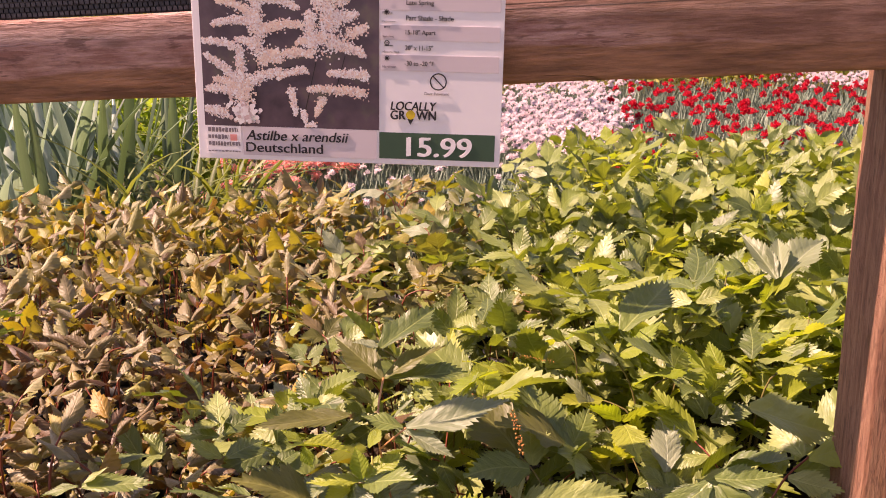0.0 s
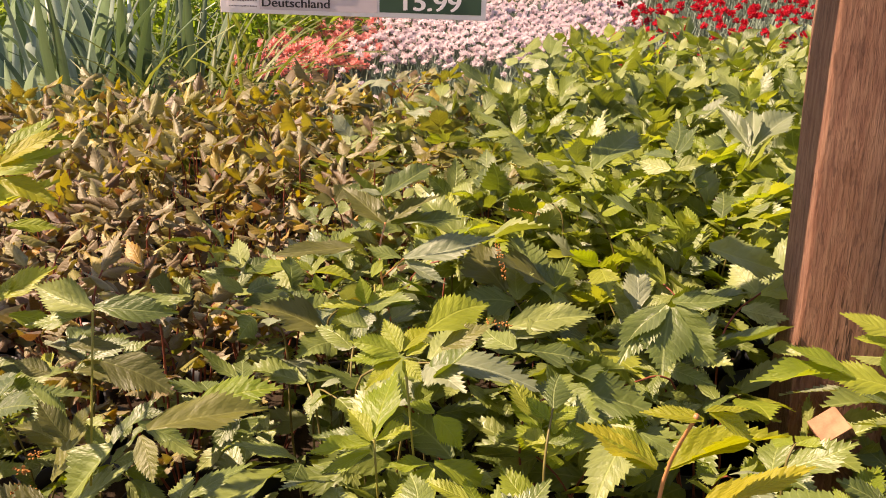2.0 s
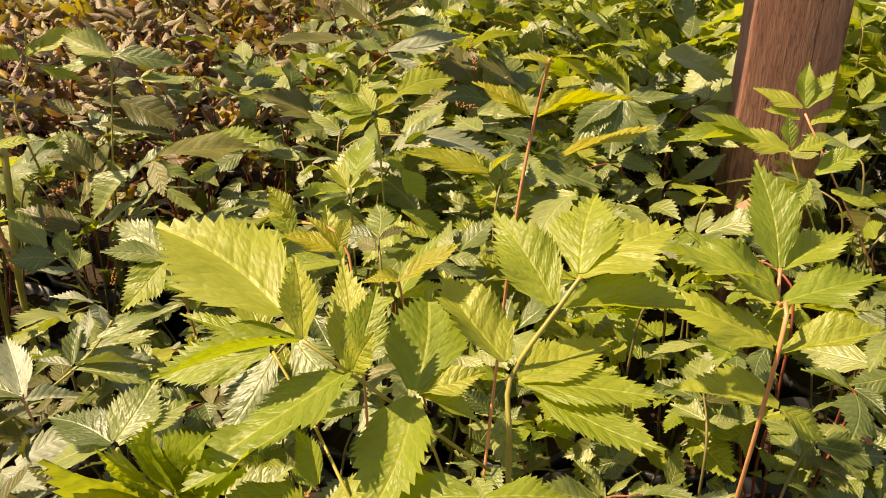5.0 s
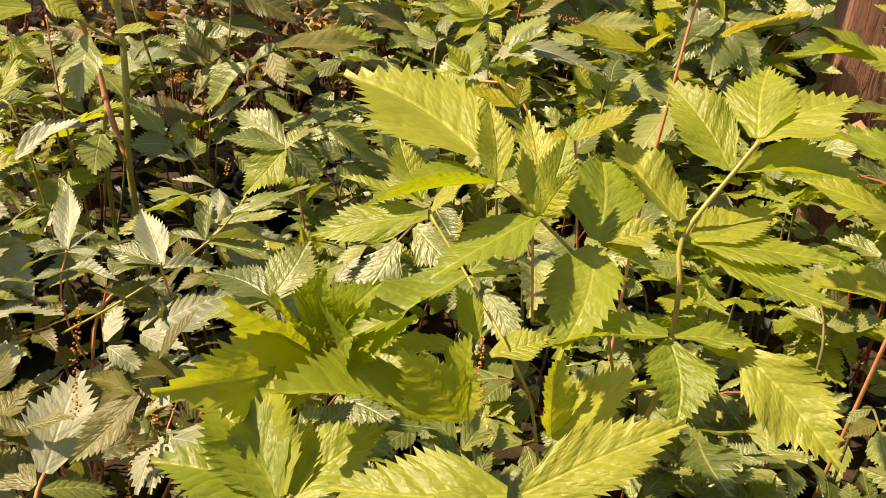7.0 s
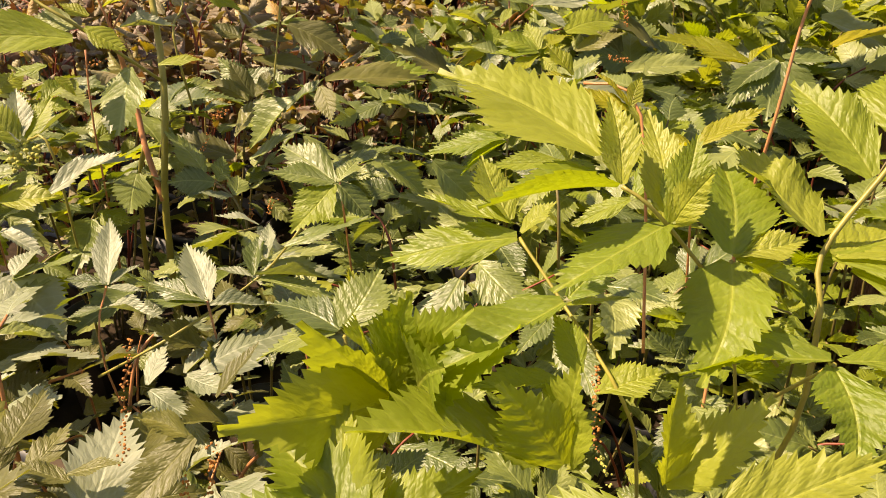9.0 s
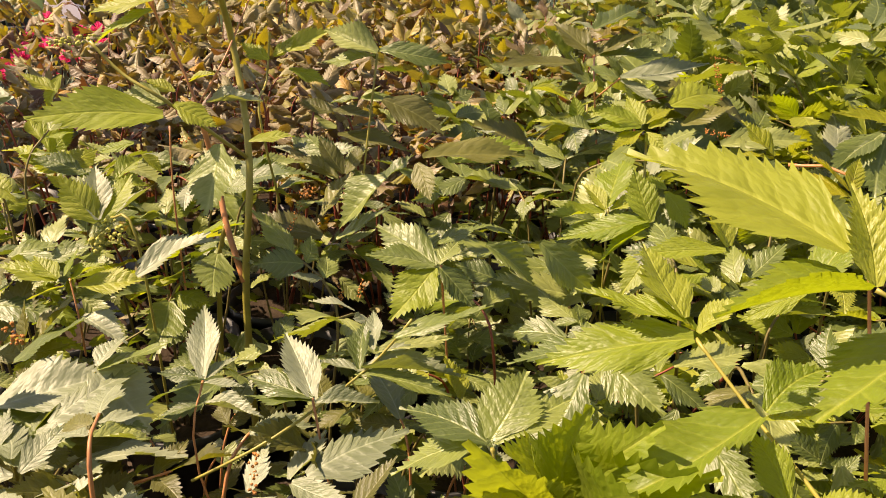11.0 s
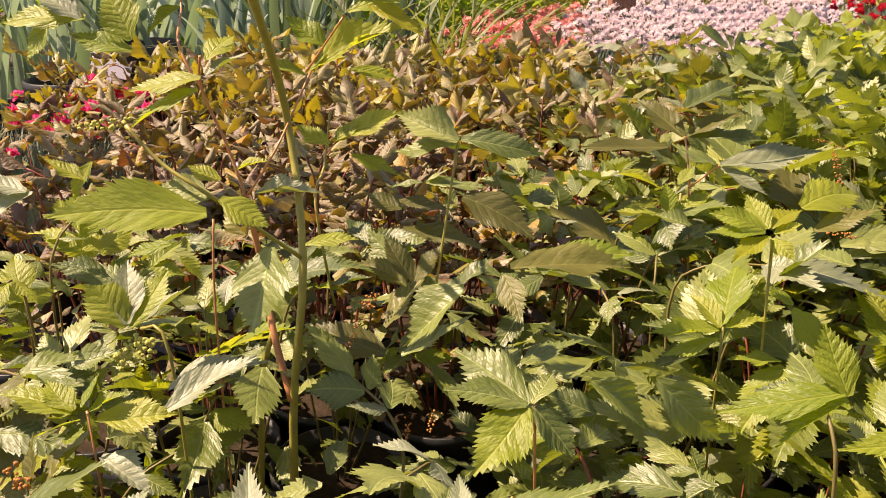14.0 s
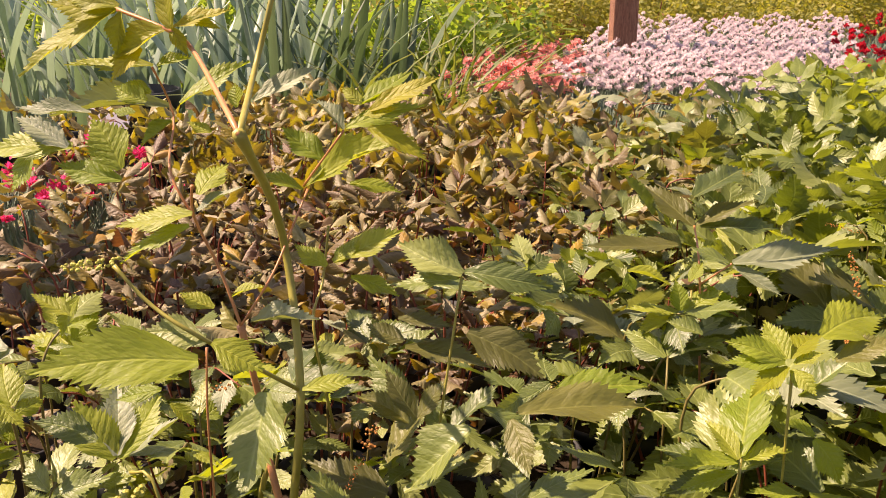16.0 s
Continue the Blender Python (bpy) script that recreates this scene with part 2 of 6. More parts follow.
FRESH = leaf_material("daylily_blade",
                      [(0.0, (0.085, 0.115, 0.025)), (0.5, (0.13, 0.16, 0.035)), (1.0, (0.21, 0.24, 0.06))],
                      [(0.0, (0.22, 0.27, 0.03)), (1.0, (0.38, 0.42, 0.06))], 0.42, 0.5, 0.32, 0.05, 0.2)
FARLEAF = leaf_material("shrub_leaf",
                        [(0.0, (0.16, 0.18, 0.030)), (0.5, (0.26, 0.25, 0.045)), (1.0, (0.40, 0.33, 0.06))],
                        [(0.0, (0.40, 0.42, 0.04)), (1.0, (0.64, 0.56, 0.07))], 0.5, 4.0, 0.4, 0.1)
FARGREEN = leaf_material("perennial_leaf",
                         [(0.0, (0.08, 0.14, 0.022)), (0.5, (0.15, 0.24, 0.035)), (1.0, (0.27, 0.36, 0.06))],
                         [(0.0, (0.30, 0.46, 0.03)), (1.0, (0.52, 0.66, 0.07))], 0.45, 4.0, 0.42, 0.1)
STEM_GREEN = plain("stem_green", (0.29, 0.25, 0.050), 0.45, 0.5, 0.3, 60.0)
STEM_RED = plain("stem_red", (0.50, 0.21, 0.09), 0.42, 0.5, 0.35, 60.0)
# darkened copy of the green stem: shade under the leaves put into the colour
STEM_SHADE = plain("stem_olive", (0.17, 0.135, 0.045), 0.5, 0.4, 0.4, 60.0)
STEM_DARK = plain("stem_dark_red", (0.24, 0.060, 0.035), 0.5, 0.4, 0.4, 60.0)
BUD = plain("bud_rust", (0.42, 0.17, 0.045), 0.7, 0.3, 0.4, 200.0, 0.5)
BUD_PALE = plain("bud_pale", (0.42, 0.40, 0.09), 0.6, 0.3, 0.3, 200.0, 0.5)
BEAM_WOOD = wood_material("beam_timber", (0.76, 0.430, 0.390), (0.42, 0.180, 0.150), 0, (0.44, 0.195, 0.112))
POST_WOOD = wood_material("post_timber", (0.37, 0.185, 0.120), (0.24, 0.100, 0.064), 2)
END_WOOD = plain("end_grain", (0.36, 0.185, 0.115), 0.85, 0.2, 0.4, 90.0, 0.6)
NET = plain("black_net", (0.030, 0.026, 0.036), 0.45, 0.5, 0.3, 200.0)
POT = plain("black_pot", (0.016, 0.016, 0.018), 0.45, 0.5, 0.3, 20.0)
SOIL = plain("potting_soil", (0.035, 0.024, 0.016), 0.95, 0.1, 0.6, 120.0, 1.0)
GROUND = plain("ground_bark", (0.085, 0.062, 0.045), 0.95, 0.1, 0.5, 25.0, 1.0)
GREY_LEAF = plain("dianthus_blade", (0.16, 0.21, 0.15), 0.55, 0.4, 0.35, 40.0)


def petal_material(name, colours, thin=0.6):
    n = Nodes(name)
    rnd = n.random()
    obj = n.add("TexCoord").outputs["Object"]
    base = n.ramp(rnd, colours)
    base = n.mix(n.math('MULTIPLY', n.noise(120.0, 3.0, obj), 0.3), base, tuple(0.8 * c for c in colours[0][1]))
    return n.surface(base, 0.6, None, 0.0, 0.3, base, thin)


PETAL_WHITE = petal_material("petal_white", [(0.0, (0.80, 0.65, 0.69)), (0.6, (0.84, 0.72, 0.75)), (1.0, (0.87, 0.81, 0.81))])
PETAL_RED = petal_material("petal_red", [(0.0, (0.50, 0.014, 0.03)), (1.0, (0.78, 0.035, 0.06))])
PETAL_CORAL = petal_material("petal_coral", [(0.0, (0.90, 0.36, 0.33)), (1.0, (0.92, 0.54, 0.49))])
PETAL_PINK = petal_material("petal_magenta", [(0.0, (0.82, 0.05, 0.22)), (1.0, (0.90, 0.14, 0.34))])


# ---- helpers for parts ----
def mesh_of(name, bm, material):
    me = bpy.data.meshes.new(name)
    bm.to_mesh(me)
    bm.free()
    for m in (material if isinstance(material, (list, tuple)) else [material]):
        me.materials.append(m)
    return me


def part(name, data, material, parent, label="", m=None, kind=""):
    """Links a bmesh or a mesh as one object under a thing or a part; m: its pose in the parent's space."""
    me = data if isinstance(data, bpy.types.Mesh) else mesh_of(name, data, material)
    ob = new(name, me)
    ob.parent = parent
    if m is not None:
        ob.matrix_basis = m
    return tagged(ob, label, kind=kind)


def thing(name, at, label, category, group="", kind=""):
    ob = new(name)
    ob.empty_display_size = 0.05
    ob.matrix_basis = at if isinstance(at, Matrix) else Matrix.Translation(at)
    return tagged(ob, label, category, group, kind)


def box_bm(bm, lo, hi, bevel=0.0, segments=2):
    r = bmesh.ops.create_cube(bm, size=1.0)
    for v in r["verts"]:
        v.co = Vector([lo[i] + (v.co[i] + 0.5) * (hi[i] - lo[i]) for i in range(3)])
    if bevel:
        es = {e for v in r["verts"] for e in v.link_edges}
        bmesh.ops.bevel(bm, geom=list(es), offset=bevel, segments=segments, affect='EDGES', profile=0.6)
    return bm


def tube(points, radii, sides=6, close=True):
    """A tapered round stem through points."""
    bm = bmesh.new()
    pts = [Vector(p) for p in points]
    rings = []
    for i, p in enumerate(pts):
        d = (pts[min(i + 1, len(pts) - 1)] - pts[max(i - 1, 0)]).normalized()
        a = d.orthogonal().normalized()
        if rings:
            a = (last - d * last.dot(d)).normalized()
        last = a
        b = d.cross(a)
        r = radii[i] if isinstance(radii, (list, tuple)) else radii
        rings.append([bm.verts.new(p + r * (math.cos(k * 2 * math.pi / sides) * a + math.sin(k * 2 * math.pi / sides) * b)) for k in range(sides)])
    for q, w in zip(rings, rings[1:]):
        for k in range(sides):
            bm.faces.new((q[k], q[(k + 1) % sides], w[(k + 1) % sides], w[k]))
    if close:
        bm.faces.new(rings[-1])
        bm.faces.new(rings[0][::-1])
    for f in bm.faces:
        f.smooth = True
    return bm


def bend(a, b, sag, n=6, side=None):
    """Points from a to b along an arc that rises by sag in the middle."""
    a, b = Vector(a), Vector(b)
    up = side if side is not None else Vector((0, 0, 1))
    return [a.lerp(b, i / (n - 1)) + up * sag * 4 * (i / (n - 1)) * (1 - i / (n - 1)) for i in range(n)]


# ---- leaves ----
def leaf_rows(rng, width, teeth, fold, droop, curl, lobes=0.0, depth=0.16, wave=0.008, cols=5):
    """Rows of points across a leaflet of length 1 along +y, its upper side towards +z: broad below the middle, a drawn-out
    tip, saw teeth that point forward and a quilted blade that sinks along the side veins."""
    rows = []
    n = teeth * 2
    skew = rng.uniform(-0.07, 0.07)
    twist = rng.uniform(-0.35, 0.35)
    ripple, phase, freq = rng.uniform(0.02, 0.06), rng.uniform(0, 6.28), rng.uniform(5, 10)
    half = (cols - 1) // 2
    steps = [k / half for k in range(-half, half + 1)]
    uneven = [rng.uniform(0.75, 1.25) for _ in range(2 * n + 4)]
    for i in range(n + 1):
        s = i / n
        body = ((s + 0.006) ** 0.50 * max(0.0, 1 - s) ** 1.02) / 0.383 * (1 - 0.30 * s ** 3)
        w = width * 0.5 * body
        w += width * lobes * math.exp(-((s - 0.36) / 0.10) ** 2)
        tip = i % 2 == 1
        big = 1.35 if (i // 2) % 2 else 0.7
        zc = -droop * s * s
        cx = skew * math.sin(math.pi * s)
        row = []
        for a in steps:
            edge = abs(a) == 1.0
            ww = w
            if edge and 0 < i < n:
                tooth = depth * width * 0.5 * big * uneven[2 * i + (a > 0)] * min(1.0, 0.35 + 0.75 * body)
                ww = w + tooth * 0.75 if tip else max(w * 0.55, w - tooth * 0.45)
            x = cx + a * ww
            z = zc + abs(a) * w * fold - curl * (a * w) ** 2 * 4 + a * w * twist * s
            z += abs(a) * w / width * 2 * ripple * math.sin(freq * s + phase + (1.7 if a < 0 else 0.0))
            if 0.0 < abs(a) < 1.0:
                z += wave * (-1 if tip else 1) * min(1.0, body) + rng.uniform(-0.004, 0.004)
            elif edge:
                z += rng.uniform(-0.006, 0.006)
            y = s + abs(a) * w * 0.62 * (1 - s)
            if edge and 0 < i < n:
                y += 0.75 / n + 0.30 * depth * width if tip else -0.15 / n
            row.append((x, y if s > 0 else 0.0, z, 0.5 + 0.5 * a * min(1.0, w / (width * 0.5)), s))
        rows.append(row)
    return rows


def add_leaf(bm, uv, rows, m=None):
    vs = [[bm.verts.new((m @ Vector(p[:3])) if m else Vector(p[:3])) for p in r] for r in rows]
    for i in range(len(rows) - 1):
        for k in range(len(rows[0]) - 1):
            quad = [(i, k), (i, k + 1), (i + 1, k + 1), (i + 1, k)]
            f = bm.faces.new([vs[a][b] for a, b in quad])
            f.smooth = True
            for lp, (a, b) in zip(f.loops, quad):
                lp[uv].uv = rows[a][b][3:5]


def leaf_mesh(name, material, seed, width=0.5, teeth=9, fold=0.25, droop=0.2, curl=0.3, lobes=0.0, depth=0.16, wave=0.002, cols=5):
    rng = random.Random(seed)
    bm = bmesh.new()
    uv = bm.loops.layers.uv.new("UVMap")
    add_leaf(bm, uv, leaf_rows(rng, width, teeth, fold, droop, curl, lobes, depth, wave, cols))
    return mesh_of(name, bm, material)


def leaf_set(name, material, count, seed, teeth=9, wide=(0.42, 0.58), fold=(0.1, 0.4), droop=(0.05, 0.35), curl=(0.0, 0.5), lobed=0.3):
    rng = random.Random(seed)
    return [leaf_mesh(name, material, seed * 100 + i, rng.uniform(*wide), teeth, rng.uniform(*fold), rng.uniform(*droop), rng.uniform(*curl),
                      rng.uniform(0.05, 0.13) if rng.random() < lobed else 0.0, rng.uniform(0.12, 0.18)) for i in range(count)]


LEAF_GREEN = leaf_set("leaflet", GREEN, 12, 1, 12, (0.48, 0.64), (0.15, 0.6))
LEAF_YOUNG = leaf_set("leaflet", YOUNG, 10, 2, 12, (0.50, 0.64), (0.2, 0.65), (0.0, 0.25), (0.0, 0.5), 0.2)
LEAF_BRONZE = leaf_set("leaflet", BRONZE, 12, 3, 10, (0.36, 0.48), (-0.4, 0.1), (0.1, 0.7), (0.8, 2.0), 0.0)
LEAF_OLIVE = leaf_set("leaflet", OLIVE, 10, 7, 10, (0.38, 0.50), (-0.3, 0.6), (-0.1, 0.4), (0.0, 1.2), 0.0)
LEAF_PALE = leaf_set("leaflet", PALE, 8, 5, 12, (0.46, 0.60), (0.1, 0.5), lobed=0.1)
LEAF_DUSK = leaf_set("leaflet", DUSK, 6, 6, 11, (0.46, 0.60), lobed=0.2)


HERO = {}
for key, mat, count, seed, wide in (("green", GREEN, 8, 11, (0.52, 0.62)), ("young", YOUNG, 12, 12, (0.52, 0.62)), ("gold", GOLD, 6, 13, (0.48, 0.56)), ("pale", PALE, 8, 14, (0.46, 0.56)), ("dusk", DUSK, 6, 15, (0.48, 0.56))):
    HERO[key] = [leaf_mesh("leaflet", mat, seed * 100 + i, wide[0] + (wide[1] - wide[0]) * (i % 4) / 3, 14, (0.34 if key == "pale" else 0.20) + 0.09 * (i % 5), 0.05 * (i % 6), 0.1 * (i % 4), 0.05 * (i % 3 == 1), 0.135, 0.003, 7) for i in range(count)]


def leaf_pose(base, along, normal, size, twist=1.0):
    """The pose of a unit leaflet: base, the way to its tip, the way its upper side faces, its length."""
    y = Vector(along).normalized()
    z = Vector(normal)
    z = (z - y * z.dot(y))
    z = z.normalized() if z.length > 1e-4 else y.orthogonal().normalized()
    x = y.cross(z)
    m = Matrix((x, y, z)).transposed().to_4x4()
    return Matrix.Translation(base) @ m @ Matrix.Diagonal((size * twist, size, size, 1))


def sprig(rng, origin, heading, up, size, pairs, droop=0.25, lift=0.0):
    """Leaflets of one compound leaf: (base, along, normal, size) for a terminal one and pairs along the rachis; and the rachis points."""
    h, u = heading.normalized(), up.normalized()
    u = (u - h * u.dot(h)).normalized()
    side = h.cross(u)
    out, spine = [], [origin.copy()]
    p = origin.copy()
    for k in range(pairs):
        p = p + (h - u * droop * 0.4 * k) * size * rng.uniform(0.36, 0.55)
        spine.append(p.copy())
        for sg in (-1, 1):
            al = (h * rng.uniform(0.35, 0.9) + side * sg * rng.uniform(0.7, 1.1) + u * (lift + rng.uniform(-droop * 1.8, 0.45))).normalized()
            nn = u + h * rng.uniform(-0.5, 0.5) + side * sg * rng.uniform(-0.4, 0.7)
            out.append((p + al * size * 0.05, al, nn, size * rng.uniform(0.66, 1.0) * (0.85 if k == 0 and pairs > 1 else 1.0)))
    p = p + (h - u * droop * 0.3) * size * rng.uniform(0.15, 0.36)
    spine.append(p.copy())
    out.append((p, (h + u * rng.uniform(-droop * 1.6, 0.3)), u + h * rng.uniform(-0.4, 0.3) + side * rng.uniform(-0.4, 0.4), size * rng.uniform(1.0, 1.3)))
    return out, spine


def crown(rng, i, count, height, radius, upright):
    """Where the i-th compound leaf of a plant sits, and its heading."""
    a = 2.399963 * i + rng.uniform(-0.5, 0.5)
    r = radius * math.sqrt((i + 0.5) / count) * rng.uniform(0.7, 1.1)
    top = Vector((r * math.cos(a), r * math.sin(a), height * (1.0 - 0.34 * (r / radius) ** 2) * rng.uniform(0.72, 1.1)))
    b = a + rng.uniform(-0.9, 0.9)
    return a, top, Vector((math.cos(b), math.sin(b), rng.uniform(-0.15, upright)))


def eased(pts, rounds=2):
    """Cuts the corners of a line of points."""
    for _ in range(rounds):
        mid = []
        for p, q in zip(pts, pts[1:]):
            mid += [p.lerp(q, 0.25), p.lerp(q, 0.75)]
        pts = [pts[0]] + mid[1:-1] + [pts[-1]]
    return pts


def plant_stock(name, seed, leaves, stem_mat, height, radius, count, size, pairs, under, label, low_mat, upright=0.5, stem_r=0.0011, extra=0, teeth=8, jag=0.24, lift=0.0, low=(0.2, 0.74), curled=0.0):
    """One potted foliage plant at the origin: stalk > leaflet, and a joined tangle of further leaves."""
    rng = random.Random(seed)
    ob = thing(name, (0, 0, 0), label, "plant", "potted foliage plants")
    total = count + extra
    order = list(range(total))
    rng.shuffle(order)
    bm = bmesh.new()
    uv = bm.loops.layers.uv.new("UVMap")
    for q, i in enumerate(order):
        a, top, heading = crown(rng, i, total, height, radius, upright)
        lv, spine = sprig(rng, top, heading, Vector((0, 0, 1)), size * rng.uniform(0.7, 1.25), rng.choice(pairs), 0.25, lift)
        if q >= count:
            for b, al, nn, s in lv:
                add_leaf(bm, uv, leaf_rows(rng, rng.uniform(0.40, 0.54), teeth, rng.uniform(0.1, 0.7) * (1 if not curled else rng.choice((-0.9, -0.6, 0.3))), rng.uniform(-0.1, 0.4), rng.uniform(0, 0.8) + 0.8 * curled, 0.0, jag, 0.003, 5 if curled else 3),
                         leaf_pose(b, al, nn, s))
            continue
        foot = Vector((0.015 * math.cos(a), 0.015 * math.sin(a), 0.0))
        pts = eased(bend(foot, top - Vector((0, 0, 0.02)), 0.012, 3, Vector((math.cos(a), math.sin(a), 0))) + spine[1:])
        st = part("stalk", tube(pts, [stem_r * (1.5 - 0.6 * k / len(pts)) for k in range(len(pts))], 5), stem_mat, ob)
        for b, al, nn, s in lv:
            part("leaflet", rng.choice(leaves), None, st, m=leaf_pose(b, al, nn, s, rng.uniform(0.85, 1.12)))
    for i in range(under):
        a, r = rng.uniform(0, 6.283), radius * math.sqrt(rng.random()) * 1.05
        p = Vector((r * math.cos(a), r * math.sin(a), height * rng.uniform(*low)))
        al = Vector((math.cos(a + rng.uniform(-1.2, 1.2)), math.sin(a + rng.uniform(-1.2, 1.2)), rng.uniform(-0.8, 0.7)))
        nn = Vector((rng.uniform(-0.8, 0.8), rng.uniform(-0.8, 0.8), 1))
        add_leaf(bm, uv, leaf_rows(rng, 0.5, max(4, teeth - 3), -0.4 if curled else 0.4, 0.3, 0.4, 0.0, 0.14, 0.003, 3), leaf_pose(p, al, nn, size * rng.uniform(0.6, 1.15)))
    part("lower_leaves", bm, low_mat, ob, kind="stuff")
    return ob


def pot_mesh():
    bm = bmesh.new()
    prof = [(0.0, 0.004), (0.060, 0.004), (0.062, 0.0), (0.077, 0.128), (0.082, 0.128), (0.083, 0.148), (0.079, 0.149), (0.074, 0.125)]
    n = 18
    rings = []
    for r, z in prof:
        rings.append([bm.verts.new((r * math.cos(2 * math.pi * k / n), r * math.sin(2 * math.pi * k / n), z)) for k in range(n)] if r else None)
    bm.faces.new(rings[1][::-1])
    for q, w in zip(rings[1:], rings[2:]):
        for k in range(n):
            f = bm.faces.new((q[k], q[(k + 1) % n], w[(k + 1) % n], w[k]))
            f.smooth = True
    rng = random.Random(5)
    c = bm.verts.new((0, 0, 0.133))
    last = None
    for r in (0.026, 0.052, 0.074):
        ring = [bm.verts.new((r * math.cos(2 * math.pi * k / n), r * math.sin(2 * math.pi * k / n), 0.128 + rng.uniform(-0.004, 0.006))) for k in range(n)]
        for k in range(n):
            f = bm.faces.new((last[k], ring[k], ring[(k + 1) % n], last[(k + 1) % n])) if last else bm.faces.new((c, ring[k], ring[(k + 1) % n]))
            f.material_index = 1
            f.smooth = True
        last = ring
    return mesh_of("nursery_pot", bm, [POT, SOIL])


POT_ME = pot_mesh()


def split_mesh(name, index, material):
    """The faces of the pot that carry one of its two materials."""
    bm = bmesh.new()
    bm.from_mesh(POT_ME)
    bmesh.ops.delete(bm, geom=[f for f in bm.faces if f.material_index != index], context='FACES')
    for f in bm.faces:
        f.material_index = 0
    return mesh_of(name, bm, material)


SHELL_ME, SOIL_ME = split_mesh("pot_shell", 0, POT), split_mesh("soil", 1, SOIL)


BACK_POTS = []


def nursery_pot(x, y, size=1.0, label="round black plastic nursery pot with a rolled rim"):
    """A pot whose soil only shows where it stands clear of leaves."""
    if y > 1.9 and size == 1.0:
        BACK_POTS.append((x, y))
        return None
    ob = thing("nursery_pot", pose(x, y, 0.0) @ Matrix.Scale(size, 4), label, "pot", "black nursery pots")
    part("pot_shell", SHELL_ME, None, ob)
    part("soil", SOIL_ME, None, ob, "dark crumbly potting soil")
    return ob


# ---- ground ----
bm = bmesh.new()
xs = [-400, -60, -12] + [-5 + 0.5 * i for i in range(21)] + [12, 60, 400]
ys = [-400, -60, -10] + [-2 + 0.5 * i for i in range(29)] + [25, 60, 400]
grid = [[bm.verts.new((x, y, 0.02 * noise.noise(Vector((x, y, 0))) if abs(x) < 6 else 0.0)) for x in xs] for y in ys]
for j in range(len(ys) - 1):
    for i in range(len(xs) - 1):
        bm.faces.new((grid[j][i], grid[j][i + 1], grid[j + 1][i + 1], grid[j + 1][i])).smooth = True
for v in bm.verts:
    v.co.z -= 0.025
tagged(new("ground", mesh_of("ground", bm, GROUND)), "dark bark and soil ground under the nursery beds", "ground", kind="structure")

# ---- sign stand: post and beam ----
def rough_timber(lo, hi, axis, bevel, seed, amp=0.0015, cuts=14):
    """A sawn timber with softened, slightly uneven edges."""
    bm = box_bm(bmesh.new(), lo, hi, bevel, 2)
    span = [e for e in bm.edges if abs((e.verts[0].co - e.verts[1].co)[axis]) > 0.5 * (hi[axis] - lo[axis])]
    bmesh.ops.subdivide_edges(bm, edges=span, cuts=cuts, use_grid_fill=True)
    for v in bm.verts:
        q = v.co * 9.0 + Vector((seed, 0, 0))
        v.co += amp * Vector((noise.noise(q), noise.noise(q + Vector((7, 0, 0))), noise.noise(q + Vector((0, 7, 0)))))
    for f in bm.faces:
        f.smooth = True
    return bm


POST_AT = pose(0.434, 0.985, 0, 0, 0, -3)
post = thing("sign_post", POST_AT, "rough-sawn reddish brown square timber post beside the foliage", "post")
part("post_timber", rough_timber((0, 0, -0.3), (0.112, 0.105, 1.6), 2, 0.005, 3, 0.002, 30), POST_WOOD, post)

BEAM_AT = pose(0.43, 0.982, 0.868, 0, -0.8, 0)
beam = thing("cross_beam", BEAM_AT, "weathered reddish brown timber cross beam with a waney lower edge", "beam")
bm = rough_timber((-2.1, 0.0, 0.0), (0.006, 0.085, 0.079), 0, 0.004, 11, 0.0012, 60)
for v in bm.verts:
    if v.co.z < 0.034 and v.co.y < 0.03:
        v.co.y += 0.016 * (0.034 - v.co.z) / 0.034 + 0.004 * noise.noise(v.co * 14)
part("beam_timber", bm, BEAM_WOOD, beam)

# a folded strip of black woven net along the top of the beam
net = thing("net_strip", BEAM_AT, "folded strip of black woven net on top of the beam", "net")
for row in range(5):
    bm = bmesh.new()
    for i in range(360):
        x, z = -2.0 + i * 0.0052 + (row % 2) * 0.0026, 0.081 + row * 0.0046
        box_bm(bm, (x, 0.006 + 0.002 * (row % 2), z), (x + 0.0040, 0.010 + 0.002 * (row % 2), z + 0.0034))
    part("strand", bm, NET, net)
part("backing", box_bm(bmesh.new(), (-2.0, 0.0125, 0.079), (-0.13, 0.015, 0.105)), NET, net)

# ---- price sign on the beam ----
SIGN_AT = pose(-0.21, 0.977, 0.804, 0, 3.0, 0)
PAPER = plain("sign_card", (0.90, 0.79, 0.81), 0.35, 0.5, 0.03, 40.0, 0.02)
BAND = plain("sign_band", (0.68, 0.55, 0.58), 0.35, 0.5, 0.03, 40.0, 0.02)
INK = plain("sign_ink", (0.030, 0.022, 0.026), 0.4, 0.4, 0.1, 40.0, 0.02)
INK_SOFT = plain("sign_ink_faint", (0.22, 0.17, 0.19), 0.4, 0.4, 0.1, 40.0, 0.02)
DARKGREEN = plain("sign_green", (0.040, 0.085, 0.052), 0.4, 0.4, 0.1, 40.0, 0.02)
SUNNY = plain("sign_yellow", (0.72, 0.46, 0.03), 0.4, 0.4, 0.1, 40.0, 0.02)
PRINT = Nodes("sign_photo_ground")
_o = PRINT.add("TexCoord").outputs["Object"]
